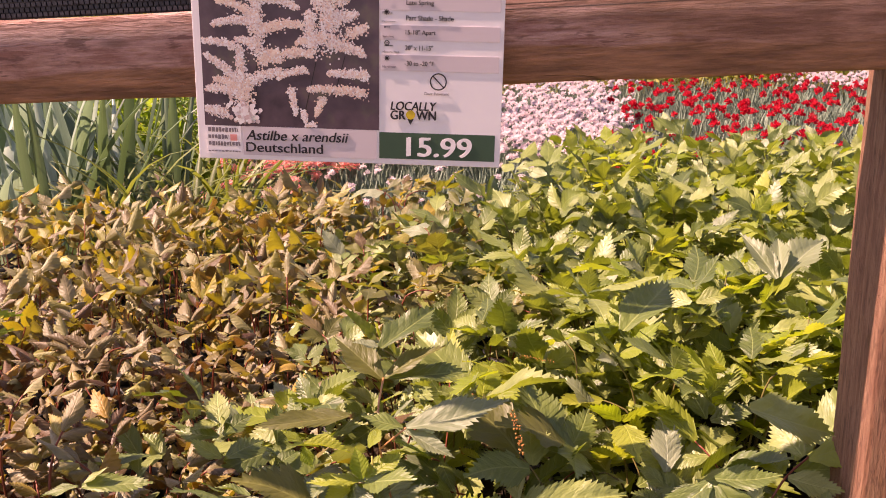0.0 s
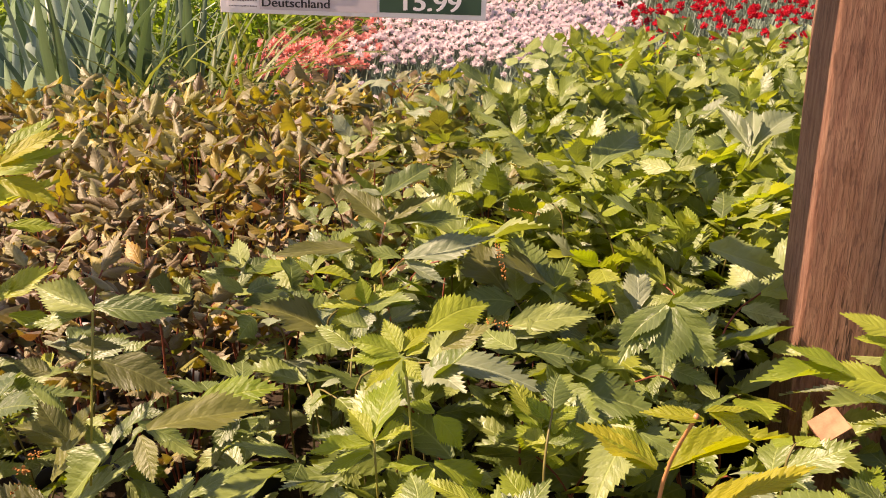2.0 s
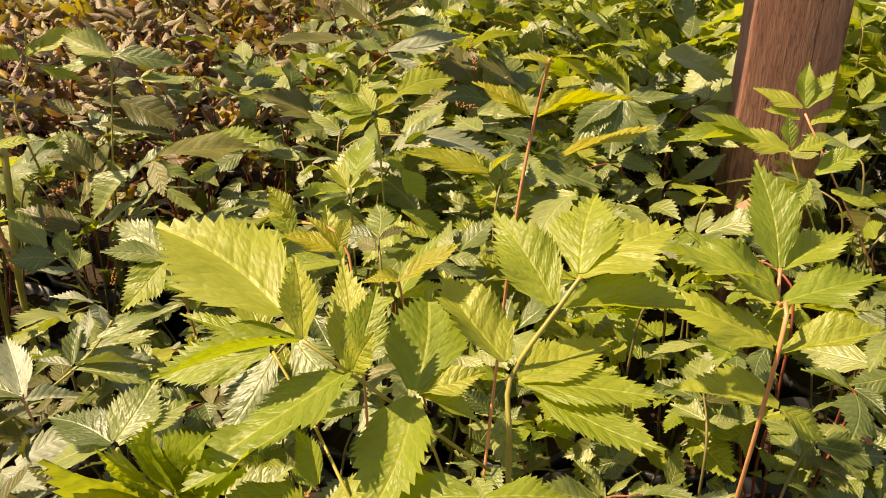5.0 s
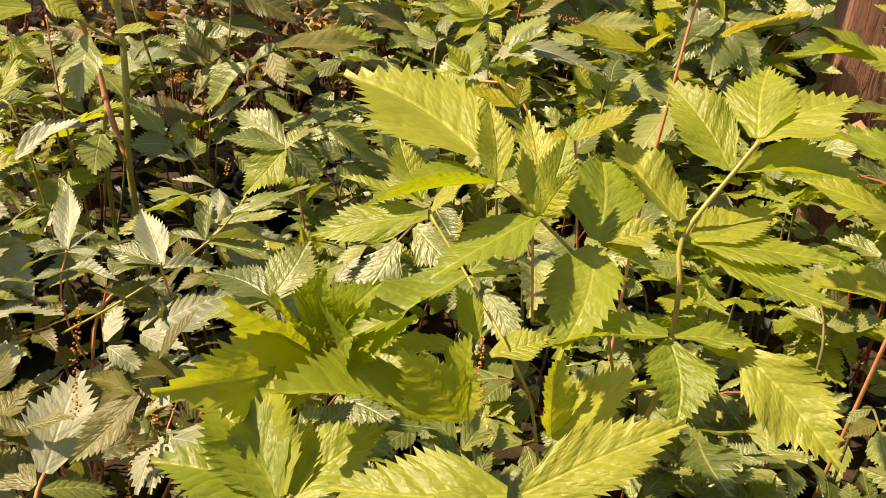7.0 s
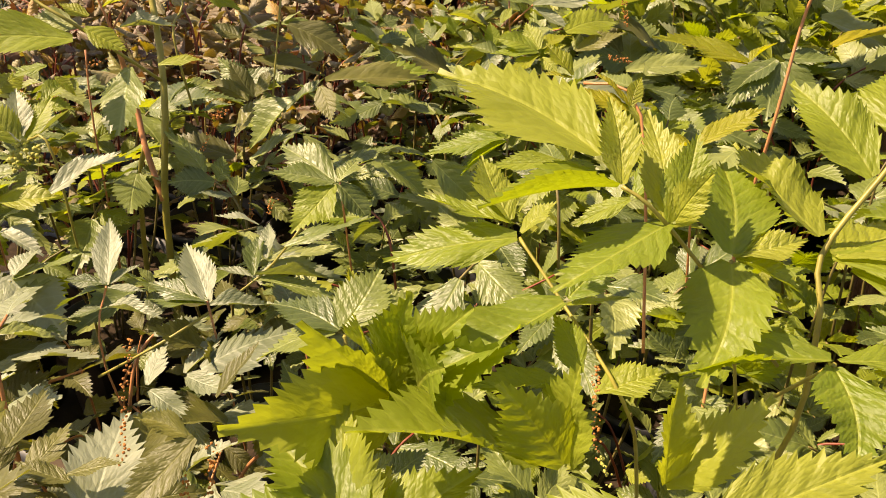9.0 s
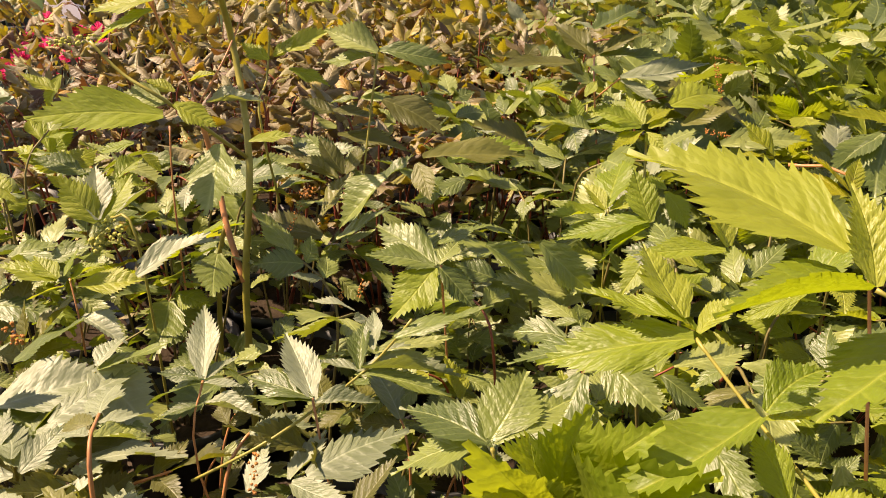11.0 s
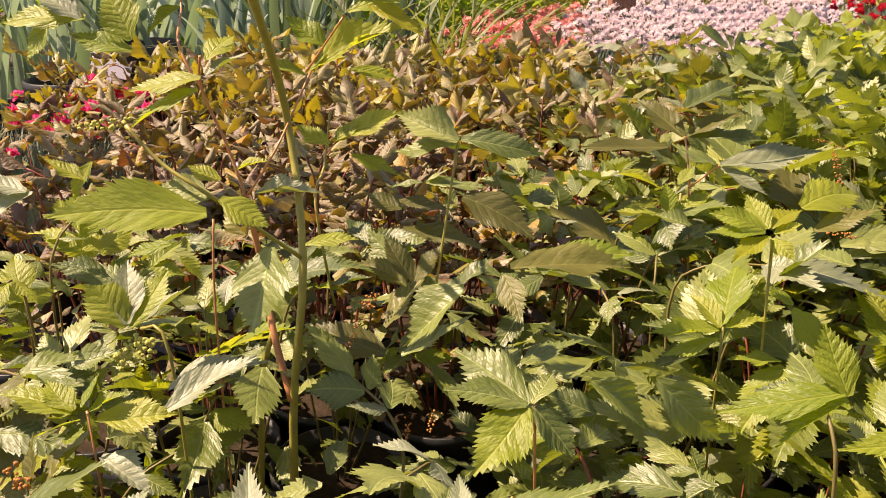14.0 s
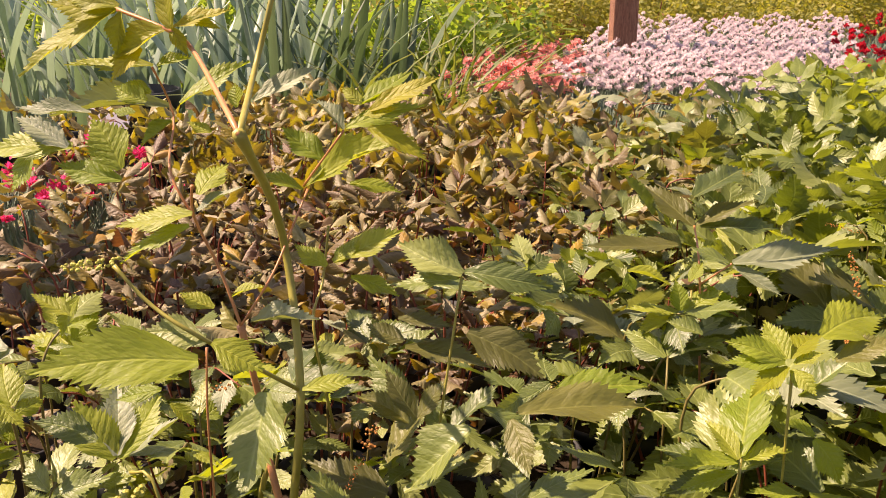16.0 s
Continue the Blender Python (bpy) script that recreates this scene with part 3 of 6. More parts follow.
PHOTO = PRINT.surface(PRINT.ramp(PRINT.noise(28.0, 5.0, _o), [(0.32, (0.045, 0.026, 0.040)), (0.55, (0.11, 0.065, 0.085)), (0.75, (0.15, 0.13, 0.09))]), 0.3)
PLUME = petal_material("sign_photo_plume", [(0.0, (0.62, 0.40, 0.38)), (0.25, (0.86, 0.66, 0.64)), (0.55, (0.95, 0.82, 0.82)), (1.0, (0.97, 0.90, 0.90))], 0.0)
sign = thing("price_sign", SIGN_AT, "white plastic price sign with a plume photo on the beam", "sign")


def card(name, u0, v0, u1, v1, lift, material, label="", thick=0.0004):
    return part(name, box_bm(bmesh.new(), (u0, -lift - thick, v0), (u1, -lift, v1)), material, sign, label)


def lettering(name, body, u, v, wide, tall, material, lean=0.0, bold=0.0, label=""):
    """Words laid flat on the sign, from their lower left corner, fitted to a width and a height."""
    cu = bpy.data.curves.new("words", 'FONT')
    cu.body, cu.size, cu.shear, cu.extrude = body, 1.0, lean, 0.004
    tmp = bpy.data.objects.new("words", cu)
    scene.collection.objects.link(tmp)
    me = bpy.data.meshes.new_from_object(tmp)
    bpy.data.objects.remove(tmp)
    xs, ys = [q.co.x for q in me.vertices], [q.co.y for q in me.vertices]
    sx, sy = wide / (max(xs) - min(xs)), tall / (max(ys) - min(ys))
    x0, y0 = min(xs), min(ys)
    for q in me.vertices:
        q.co = ((q.co.x - x0) * sx + u, -0.0016 - q.co.z * 0.05, (q.co.y - y0) * sy + v)
    bm = bmesh.new()
    bm.from_mesh(me)
    if bold:
        flat = bmesh.ops.duplicate(bm, geom=list(bm.verts) + list(bm.edges) + list(bm.faces))
        for q in flat["geom"]:
            if isinstance(q, bmesh.types.BMVert):
                q.co += Vector((bold * sx, -0.0001, bold * 0.4 * sy))
    return part(name, bm, material, sign, label)


def ring_bm(bm, u, v, r, w, n=20):
    for k in range(n):
        a, b = 2 * math.pi * k / n, 2 * math.pi * (k + 1) / n
        bm.faces.new([bm.verts.new((u + q * math.cos(c), -0.0017, v + q * math.sin(c))) for q, c in ((r, a), (r, b), (r - w, b), (r - w, a))])
    return bm


def bar_bm(bm, ax, az, bx, bz, w):
    d = Vector((bx - ax, 0, bz - az)).normalized().cross(Vector((0, 1, 0))) * w * 0.5
    bm.faces.new([bm.verts.new(Vector(p) + e) for p, e in (((ax, -0.0018, az), d), ((bx, -0.0018, bz), d), ((bx, -0.0018, bz), -d), ((ax, -0.0018, az), -d))])
    return bm


part("card", box_bm(bmesh.new(), (0, -0.0008, 0), (0.2845, 0.0008, 0.181), 0.0004, 1), PAPER, sign, "white glossy card")
card("photo", 0.0073, 0.0315, 0.1720, 0.1740, 0.0009, PHOTO, "dark photo of pale flower plumes")
card("name_strip", 0.0430, 0.0045, 0.1700, 0.0312, 0.0009, BAND)
card("price_panel", 0.1722, 0.0055, 0.2794, 0.0299, 0.0009, DARKGREEN, "dark green price panel")
for v0, v1 in ((0.0862, 0.1003), (0.1133, 0.1263), (0.1393, 0.1523), (0.1650, 0.1770)):
    card("table_band", 0.1730, v0, 0.2808, v1, 0.0009, BAND)
lettering("price", "15.99", 0.1975, 0.0080, 0.0595, 0.0178, PAPER, 0.0, 0.05, "white bold price figures")
lettering("plant_name", "Astilbe x arendsii", 0.0460, 0.0188, 0.0970, 0.0092, INK, 0.22, 0.035)
lettering("variety_name", "Deutschland", 0.0457, 0.0076, 0.0730, 0.0088, INK, 0.0, 0.035)
lettering("row_text", "Late Spring", 0.1966, 0.1428, 0.0245, 0.0052, INK, 0.0, 0.02)
lettering("row_text", "Part Shade - Shade", 0.1963, 0.1306, 0.0425, 0.0044, INK, 0.0, 0.02)
lettering("row_text", "15-18\" Apart", 0.1960, 0.1172, 0.0270, 0.0052, INK, 0.0, 0.02)
lettering("row_text", "20\" x 11-15\"", 0.1957, 0.1046, 0.0250, 0.0044, INK, 0.0, 0.02)
lettering("row_text", "-30 to -20 \u00b0F", 0.1954, 0.0910, 0.0265, 0.0042, INK, 0.0, 0.02)
for v, word in ((0.1362, "Blooms"), (0.1284, "Exposure"), (0.1154, "Spacing"), (0.1020, "Mature Size"), (0.0888, "Hardiness")):
    lettering("row_note", word, 0.1752, v, 0.0013 * len(word) + 0.001, 0.0019, INK_SOFT)
lettering("icon_note", "Deer Resistant", 0.2138, 0.0652, 0.0222, 0.0024, INK_SOFT)
lettering("slogan", "LOCALLY", 0.1826, 0.0506, 0.0420, 0.0078, INK, 0.16, 0.06)
lettering("slogan", "GR", 0.1826, 0.0420, 0.0135, 0.0082, INK, 0.0, 0.06)
lettering("slogan", "WN", 0.2062, 0.0420, 0.0180, 0.0082, INK, 0.0, 0.06)
bm = bmesh.new()
for k in range(16):
    a, b = 2 * math.pi * k / 16, 2 * math.pi * (k + 1) / 16
    bm.faces.new([bm.verts.new(p) for p in ((0.2012, -0.0016, 0.0466), (0.2012 + 0.0042 * math.cos(a), -0.0016, 0.0466 + 0.0042 * math.sin(a)), (0.2012 + 0.0042 * math.cos(b), -0.0016, 0.0466 + 0.0042 * math.sin(b)))])
part("slogan_sun", bm, SUNNY, sign, "yellow sun shape")
bm = bmesh.new()
bm.faces.new([bm.verts.new(p) for p in ((0.1982, -0.0015, 0.0430), (0.2012, -0.0015, 0.0375), (0.2042, -0.0015, 0.0430))])
part("slogan_pin", bm, INK, sign)
bm = ring_bm(bmesh.new(), 0.2263, 0.0772, 0.0078, 0.0011)
part("icon", bar_bm(bm, 0.2212, 0.0824, 0.2314, 0.0720, 0.0011), INK, sign)
for u, v in ((0.1790, 0.1376), (0.1792, 0.0972)):
    bm = ring_bm(bmesh.new(), u, v, 0.0015, 0.0012, 10)
    for k in range(8):
        a = k * math.pi / 4
        bar_bm(bm, u, v, u + 0.0028 * math.cos(a), v + 0.0028 * math.sin(a), 0.0006)
    part("icon", bm, INK, sign)
bm = ring_bm(bmesh.new(), 0.1792, 0.1108, 0.0024, 0.0009, 12)
part("icon", bar_bm(bar_bm(bm, 0.1770, 0.1082, 0.1850, 0.1082, 0.0007), 0.1788, 0.1108, 0.1798, 0.1108, 0.0012), INK, sign)
part("icon", bar_bm(bar_bm(bmesh.new(), 0.1768, 0.1246, 0.1822, 0.1246, 0.0006), 0.1768, 0.1246, 0.1778, 0.1246, 0.0018), INK, sign)
part("icon", bar_bm(bmesh.new(), 0.1772, 0.1500, 0.1812, 0.1500, 0.0035), INK, sign)
# the maker's mark as plain dark bars with a small red patch
card("mark_ground", 0.0085, 0.0045, 0.0415, 0.0312, 0.0009, PAPER)
bm = bmesh.new()
for v, u0, u1, h in ((0.0276, 0.0100, 0.0385, 0.0044), (0.0210, 0.0100, 0.0290, 0.0044), (0.0146, 0.0100, 0.0400, 0.0044), (0.0075, 0.0095, 0.0400, 0.0014)):
    q = u0
    R = random.Random(int(v * 1e5))
    while q < u1:
        w = R.uniform(0.0016, 0.0032)
        bar_bm(bm, q, v, min(u1, q + w), v + R.uniform(-0.0004, 0.0004), h * R.uniform(0.7, 1.0))
        q += w + 0.0007
part("maker_mark", bm, INK_SOFT, sign, "dark bars of the maker's mark", kind="stuff")
part("mark_patch", bar_bm(bmesh.new(), 0.0310, 0.0205, 0.0375, 0.0205, 0.0060), PETAL_CORAL, sign)
# plumes printed on the photo: fuzzy tapering arms, from base to tip, with their thickness, in millimetres from the photo's lower left corner
R = random.Random(23)
BLUSH = petal_material("sign_photo_blush", [(0.0, (0.82, 0.50, 0.40)), (0.5, (0.90, 0.66, 0.56)), (1.0, (0.93, 0.76, 0.68))], 0.0)
TALL = ((53, 66, 53, 134, 8), (53, 94, 12, 92, 5), (53, 98, 17, 113, 5), (53, 115, 12, 124, 5), (54, 115, 90, 108, 5), (53, 86, 94, 93, 6), (52, 74, 33, 79, 4),
        (33, 72, 1, 77, 4), (59, 66, 74, 61, 7), (54, 128, 80, 130, 5), (50, 132, 28, 138, 5), (56, 58, 72, 70, 5))
FULL = ((118, 76, 121, 138, 13), (118, 97, 144, 103, 7), (115, 82, 89, 77, 5), (121, 77, 151, 68, 7), (103, 70, 101, 104, 8), (138, 86, 153, 92, 6), (112, 110, 100, 124, 6),
        (126, 112, 142, 122, 6), (77, 67, 103, 66, 5), (97, 53, 71, 45, 4), (153, 49, 118, 51, 5), (151, 33, 99, 36, 5))
NEARER = ((37, 42, 36, 72, 6), (37, 36, 4, 65, 5), (33, 36, 12, 43, 5), (33, 30, 4, 34, 5), (45, 42, 74, 52, 6), (36, 22, 41, 38, 11), (21, 11, 2, 15, 6), (83, 36, 87, 12, 4),
          (113, 27, 106, 12, 4), (94, 15, 96, 5, 3), (104, 3, 96, 1, 3))
for arms in (TALL, FULL, NEARER):
    bm, rosy = bmesh.new(), bmesh.new()
    for k, (x0, y0, x1, y1, r) in enumerate(arms):
        a, b = Vector((x0, 0, y0)), Vector((x1, 0, y1))
        sag = (b - a).length * R.uniform(0.02, 0.10)
        for i in range(int(34 * (b - a).length / 2 + 24 * r)):
            f = R.random()
            spread = r * 0.46 * (1.05 - 0.55 * f)
            p = a.lerp(b, f) + Vector((R.gauss(0, spread), 0, R.gauss(0, spread) + sag * 4 * f * (1 - f)))
            u, v = 0.0073 + p.x / 1000, 0.0315 + p.z / 1000
            if not (0.0085 < u < 0.1708 and 0.0328 < v < 0.1728):
                continue
            q, n0 = R.uniform(0.0005, 0.0012), R.uniform(0, 6)
            into = rosy if R.random() < (0.30 + 0.45 * (k % 3 == 2)) else bm
            into.faces.new([into.verts.new((u + q * math.cos(n0 + c * 1.2566), -0.0015 - 0.0000007 * (i + 40 * k), v + q * math.sin(n0 + c * 1.2566))) for c in range(5)])
    part("plume", bm, PLUME, sign, kind="stuff")
    part("plume_blush", rosy, BLUSH, sign, kind="stuff")
for u0, v0, u1, v1 in ((0.058, 0.060, 0.060, 0.168), (0.102, 0.042, 0.118, 0.108), (0.130, 0.060, 0.141, 0.098), (0.072, 0.084, 0.100, 0.088)):
    part("plume_stalk", bar_bm(bmesh.new(), u0, v0, u1, v1, 0.0008), INK, sign)
bm = bmesh.new()
for i in range(160):
    p, r = (0.047 + R.gauss(0, 0.006), 0.043 + R.gauss(0, 0.005)), R.uniform(0.001, 0.0026)
    if p[0] - r > 0.0085 and p[1] - r > 0.033:
        bm.faces.new([bm.verts.new((p[0] + r * math.cos(c * 0.7854), -0.0030 - 0.00001 * i, p[1] + r * math.sin(c * 0.7854))) for c in range(8)])
part("plume", bm, PLUME, sign, kind="stuff")

# wooden offcut against the foot of the post
cut = thing("wood_offcut", pose(0.458, 0.912, 0.346, 22, -34, 8), "short sawn wooden offcut with a pale cut end beside the post", "wood")
part("offcut_body", rough_timber((-0.018, -0.015, -0.40), (0.018, 0.019, 0), 2, 0.002, 21, 0.001, 6), POST_WOOD, cut)
part("cut_end", box_bm(bmesh.new(), (-0.0175, -0.0145, 0.0005), (0.0175, 0.0185, 0.003), 0.0006), END_WOOD, cut, "pale sawn end grain")

# ---- pots and foliage plants ----
rngp = random.Random(42)
G_NEAR = [plant_stock("astilbe_plant", 10 + i, (LEAF_GREEN + LEAF_DUSK[:2], LEAF_GREEN + LEAF_YOUNG[:6] + LEAF_PALE[:3], LEAF_PALE[:5] + LEAF_GREEN + LEAF_DUSK[:3], LEAF_YOUNG + LEAF_GREEN[:4])[i % 4], STEM_DARK if i % 3 == 1 else STEM_SHADE, 0.29, 0.115, 6, 0.052,
                      (1, 2, 2), 32, "leafy green astilbe with toothed leaflets in a black pot", (GREEN, GREEN, GREEN, YOUNG)[i % 4], 0.8, extra=7, teeth=10, jag=0.16) for i in range(6)]
G_MID = [plant_stock("astilbe_plant", 80 + i, (LEAF_GREEN + LEAF_PALE[:3], LEAF_GREEN + LEAF_YOUNG[:4], LEAF_PALE[:4] + LEAF_GREEN + LEAF_DUSK[:2])[i % 3], STEM_DARK if i % 2 else STEM_SHADE, 0.30, 0.12, 6, 0.072,
                     (1, 1, 2), 24, "green astilbe with broad pointed toothed leaflets in threes", GREEN, 0.9, extra=5, teeth=11, jag=0.17, lift=0.1) for i in range(4)]
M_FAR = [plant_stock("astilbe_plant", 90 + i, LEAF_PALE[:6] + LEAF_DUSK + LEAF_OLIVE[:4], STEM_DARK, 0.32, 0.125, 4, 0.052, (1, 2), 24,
                     "brownish green toothed astilbe with pale sheen put in leaf colours", (DUSK, OLIVE, GREEN)[i], 1.2, extra=14, teeth=9, jag=0.16, lift=0.3, low=(0.15, 0.6)) for i in range(3)]
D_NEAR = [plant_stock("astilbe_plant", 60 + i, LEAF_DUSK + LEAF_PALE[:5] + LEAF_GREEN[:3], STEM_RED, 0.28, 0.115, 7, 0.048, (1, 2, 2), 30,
                      "brownish green astilbe on red stems, shade and sheen in leaf colours", (DUSK, PALE)[i], 0.7, extra=7, teeth=9, jag=0.16) for i in range(2)]
G_FAR = [plant_stock("astilbe_plant", 20 + i, LEAF_GREEN + LEAF_YOUNG[:5] + LEAF_PALE[:2], STEM_SHADE, 0.33, 0.125, 4, 0.066, (1, 1, 2), 28,
                     "dense green astilbe with toothed leaflets in a black pot", YOUNG if i == 3 else GREEN, 1.5, extra=14, teeth=10, jag=0.17, lift=0.30) for i in range(4)]
B_NEAR = [plant_stock("astilbe_plant", 30 + i, LEAF_BRONZE, STEM_DARK, 0.29, 0.115, 5, 0.039, (2, 2, 3), 22,
                      "bronze-green astilbe with small curled leaflets and red stems", BRONZE, 1.5, 0.0013, extra=13, teeth=7, jag=0.12, lift=0.15, low=(0.1, 0.5), curled=1.0) for i in range(4)]
B_FAR = [plant_stock("astilbe_plant", 40 + i, LEAF_OLIVE + LEAF_BRONZE[:3], STEM_DARK, 0.31, 0.125, 4, 0.046, (1, 2, 2), 22,
                     "olive bronze astilbe with small yellowing upright leaflets", OLIVE, 1.9, 0.0011, extra=13, teeth=7, jag=0.13, lift=0.55, low=(0.1, 0.5), curled=0.5) for i in range(4)]


def bronze_edge(y):
    """The line across the bed that parts bronze plants from green ones."""
    return -0.27 + 0.03 * math.sin(9 * y) if y > 0.96 else -9.0


def dusky(x, y):
    """The near corner of the bed, whose brownish plants also carry its shade in their leaf colours."""
    return x < -0.12 and y < 0.45


used = set()
SP = 0.172
for j in range(20):
    for i in range(-14, 14):
        x = (i + 0.5 * (j % 2)) * SP + rngp.uniform(-0.014, 0.014)
        y = 0.08 + j * SP * 0.9 + rngp.uniform(-0.014, 0.014)
        if x < -0.60 * (y + 0.55) - 0.1 or x > 0.52 * (y + 0.55) + 0.1:
            continue
        if y > (2.45 if x < 0.2 else 3.1):
            continue
        if abs(x - 0.49) < 0.14 and abs(y - 1.035) < 0.14:
            continue
        if x < -0.92 and 1.35 < y < 1.75 and (i + j) % 2 or x < -1.3 and y > 1.95:
            continue
        if math.hypot(x + 0.26, y - 0.83) < 0.15 or math.hypot(x + 0.40, y - 0.61) < 0.145 or math.hypot(x - 0.42, y - 0.82) < 0.085:
            continue
        near = y < (1.5 if x < bronze_edge(y) else 1.2)
        stock = (B_NEAR if near else B_FAR) if x < bronze_edge(y) else (G_NEAR if near else G_FAR)
        if dusky(x, y):
            stock = D_NEAR
        elif stock is G_NEAR and y > 0.72 and x > -0.12:
            stock = G_MID
        elif stock is not B_NEAR and y > 1.15 and bronze_edge(y) <= x < bronze_edge(y) + 0.10 + 0.10 * y:
            stock = M_FAR
        k = rngp.randrange(len(stock))
        s = rngp.uniform(0.92, 1.1) * (0.86 if y < 0.45 and (not dusky(x, y) or y > 0.28) else 1.0) * (0.90 if -0.38 < x < -0.02 and 0.46 < y < 0.72 else 1.0) * (0.74 if math.hypot(x + 0.08, y - 0.66) < 0.13 else 1.0)
        m = pose(x, y, 0.128, rngp.uniform(-5, 5), rngp.uniform(-5, 5), rngp.uniform(0, 360)) @ Matrix.Scale(s, 4)
        if stock[k].name not in used:
            used.add(stock[k].name)
            stock[k].matrix_basis = m
        else:
            sc = stock[k].scale.copy()
            stock[k].scale = (1, 1, 1)
            copy_thing(stock[k], m)
            stock[k].scale = sc
        nursery_pot(x, y)


# ---- single shoots that stand out of the bed ----
def catmull(pts, n=4):
    p = [Vector(q) for q in pts]
    p = [p[0]] + p + [p[-1]]
    out = []
    for i in range(1, len(p) - 2):
        for k in range(n):
            t = k / n
            a, b, c, d = p[i - 1], p[i], p[i + 1], p[i + 2]
            out.append(0.5 * (2 * b + (c - a) * t + (2 * a - 5 * b + 4 * c - d) * t * t + (3 * b - a - 3 * c + d) * t ** 3))
    return out + [p[-2]]


def shoot(owner, material, r, *pts):
    """A stem through the points, slightly tapered, with a swollen joint at its end."""
    base = owner.matrix_basis.translation
    line = catmull([Vector(p) - base for p in pts])
    n = len(line)
    return part("stem", tube(line, [r * (1.15 - 0.3 * i / n) for i in range(n - 1)] + [r * 1.25], 8), material, owner)


rngb = random.Random(77)


def blade(stem, leaves, a, b, w):
    """A leaflet on a stem, from its base a to its tip b, w: its width over its length."""
    base = stem.parent.matrix_basis.translation
    a, b = Vector(a), Vector(b)
    nn = Vector((rngb.uniform(-0.5, 0.25), (-0.33 - 1.7 * max(0.0, min(a.z, b.z) - 0.5) if a.y > 0.45 else -0.12) + rngb.uniform(-0.25, 0.25), 0.9))
    way = (b - a).normalized()
    flat = nn - way * nn.dot(way)
    if flat.dot(Vector((0, -0.75, 0.66))) < 0.3 * flat.length:
        # young upright leaflets open outwards, to the aisle
        nn = Vector((nn.x - 0.3, -1.0, 0.6))
    return part("leaflet", rngb.choice(leaves), None, stem, m=leaf_pose(a - base, b - a, nn, (b - a).length * 1.05, w / 0.52))


hero = thing("astilbe_plant", (0.046, 0.297, 0.128), "tall yellow-green astilbe with broad toothed leaflets on orange stems", "plant", "potted foliage plants")
stems = []
stems.append(shoot(hero, STEM_GREEN, 0.0014, (0.100, 0.260, 0.169), (0.172, 0.212, 0.450), (0.179, 0.208, 0.544), (0.178, 0.226, 0.574), (0.200, 0.245, 0.606), (0.211, 0.256, 0.619)))
stems.append(shoot(hero, STEM_GREEN, 0.0010, (0.128, 0.250, 0.250), (0.112, 0.228, 0.425), (0.098, 0.206, 0.494), (0.063, 0.248, 0.522), (0.036, 0.275, 0.544)))
stems.append(shoot(hero, STEM_RED, 0.0010, (0.149, 0.282, 0.275), (0.163, 0.360, 0.477), (0.173, 0.360, 0.597), (0.181, 0.374, 0.654), (0.189, 0.354, 0.701)))
stems.append(shoot(hero, STEM_GREEN, 0.0009, (0.169, 0.222, 0.515), (0.105, 0.186, 0.602), (0.085, 0.187, 0.617)))
stems.append(shoot(hero, STEM_GREEN, 0.0009, (0.169, 0.222, 0.495), (0.170, 0.147, 0.568)))
stems.append(shoot(hero, STEM_GREEN, 0.0011, (0.116, 0.117, 0.259), (0.116, 0.047, 0.559)))
stems.append(shoot(hero, STEM_GREEN, 0.0008, (0.154, 0.214, 0.484), (0.134, 0.194, 0.584)))
stems.append(shoot(hero, STEM_RED, 0.0007, (0.105, 0.217, 0.517), (0.092, 0.252, 0.626), (0.064, 0.268, 0.635)))
stems.append(shoot(hero, STEM_RED, 0.0006, (0.128, 0.269, 0.514), (0.118, 0.249, 0.614)))
blade(stems[3], HERO["young"], (0.075, 0.192, 0.628), (0.003, 0.233, 0.655), 0.52)
blade(stems[3], HERO["young"], (0.083, 0.186, 0.617), (0.033, 0.160, 0.627), 0.36)
blade(stems[3], HERO["young"], (0.085, 0.187, 0.618), (0.077, 0.206, 0.648), 0.42)
blade(stems[3], HERO["young"], (0.105, 0.186, 0.602), (0.063, 0.143, 0.604), 0.52)
blade(stems[3], HERO["young"], (0.105, 0.186, 0.603), (0.094, 0.229, 0.634), 0.36)
blade(stems[3], HERO["young"], (0.106, 0.186, 0.603), (0.114, 0.207, 0.634), 0.42)
blade(stems[3], HERO["young"], (0.107, 0.186, 0.602), (0.117, 0.179, 0.627), 0.50)
blade(stems[6], HERO["young"], (0.134, 0.194, 0.583), (0.120, 0.134, 0.568), 0.55)
blade(stems[6], HERO["young"], (0.134, 0.196, 0.586), (0.133, 0.248, 0.611), 0.55)
blade(stems[6], HERO["young"], (0.135, 0.196, 0.585), (0.164, 0.207, 0.594), 0.42)
blade(stems[6], HERO["young"], (0.136, 0.195, 0.584), (0.165, 0.195, 0.576), 0.40)
blade(stems[1], HERO["young"], (0.035, 0.273, 0.545), (-0.034, 0.260, 0.543), 0.36)
blade(stems[1], HERO["young"], (0.031, 0.277, 0.551), (-0.020, 0.286, 0.561), 0.32)
blade(stems[1], HERO["young"], (0.037, 0.275, 0.547), (0.053, 0.287, 0.562), 0.60)
blade(stems[1], HERO["young"], (0.030, 0.278, 0.553), (0.010, 0.312, 0.575), 0.50)
blade(stems[1], HERO["young"], (0.064, 0.237, 0.529), (0.006, 0.194, 0.516), 0.48)
blade(stems[1], HERO["young"], (0.066, 0.238, 0.531), (0.092, 0.263, 0.543), 0.60)
blade(stems[1], HERO["young"], (0.066, 0.236, 0.528), (0.096, 0.253, 0.526), 0.35)
blade(stems[0], HERO["young"], (0.175, 0.227, 0.584), (0.142, 0.264, 0.613), 0.58)
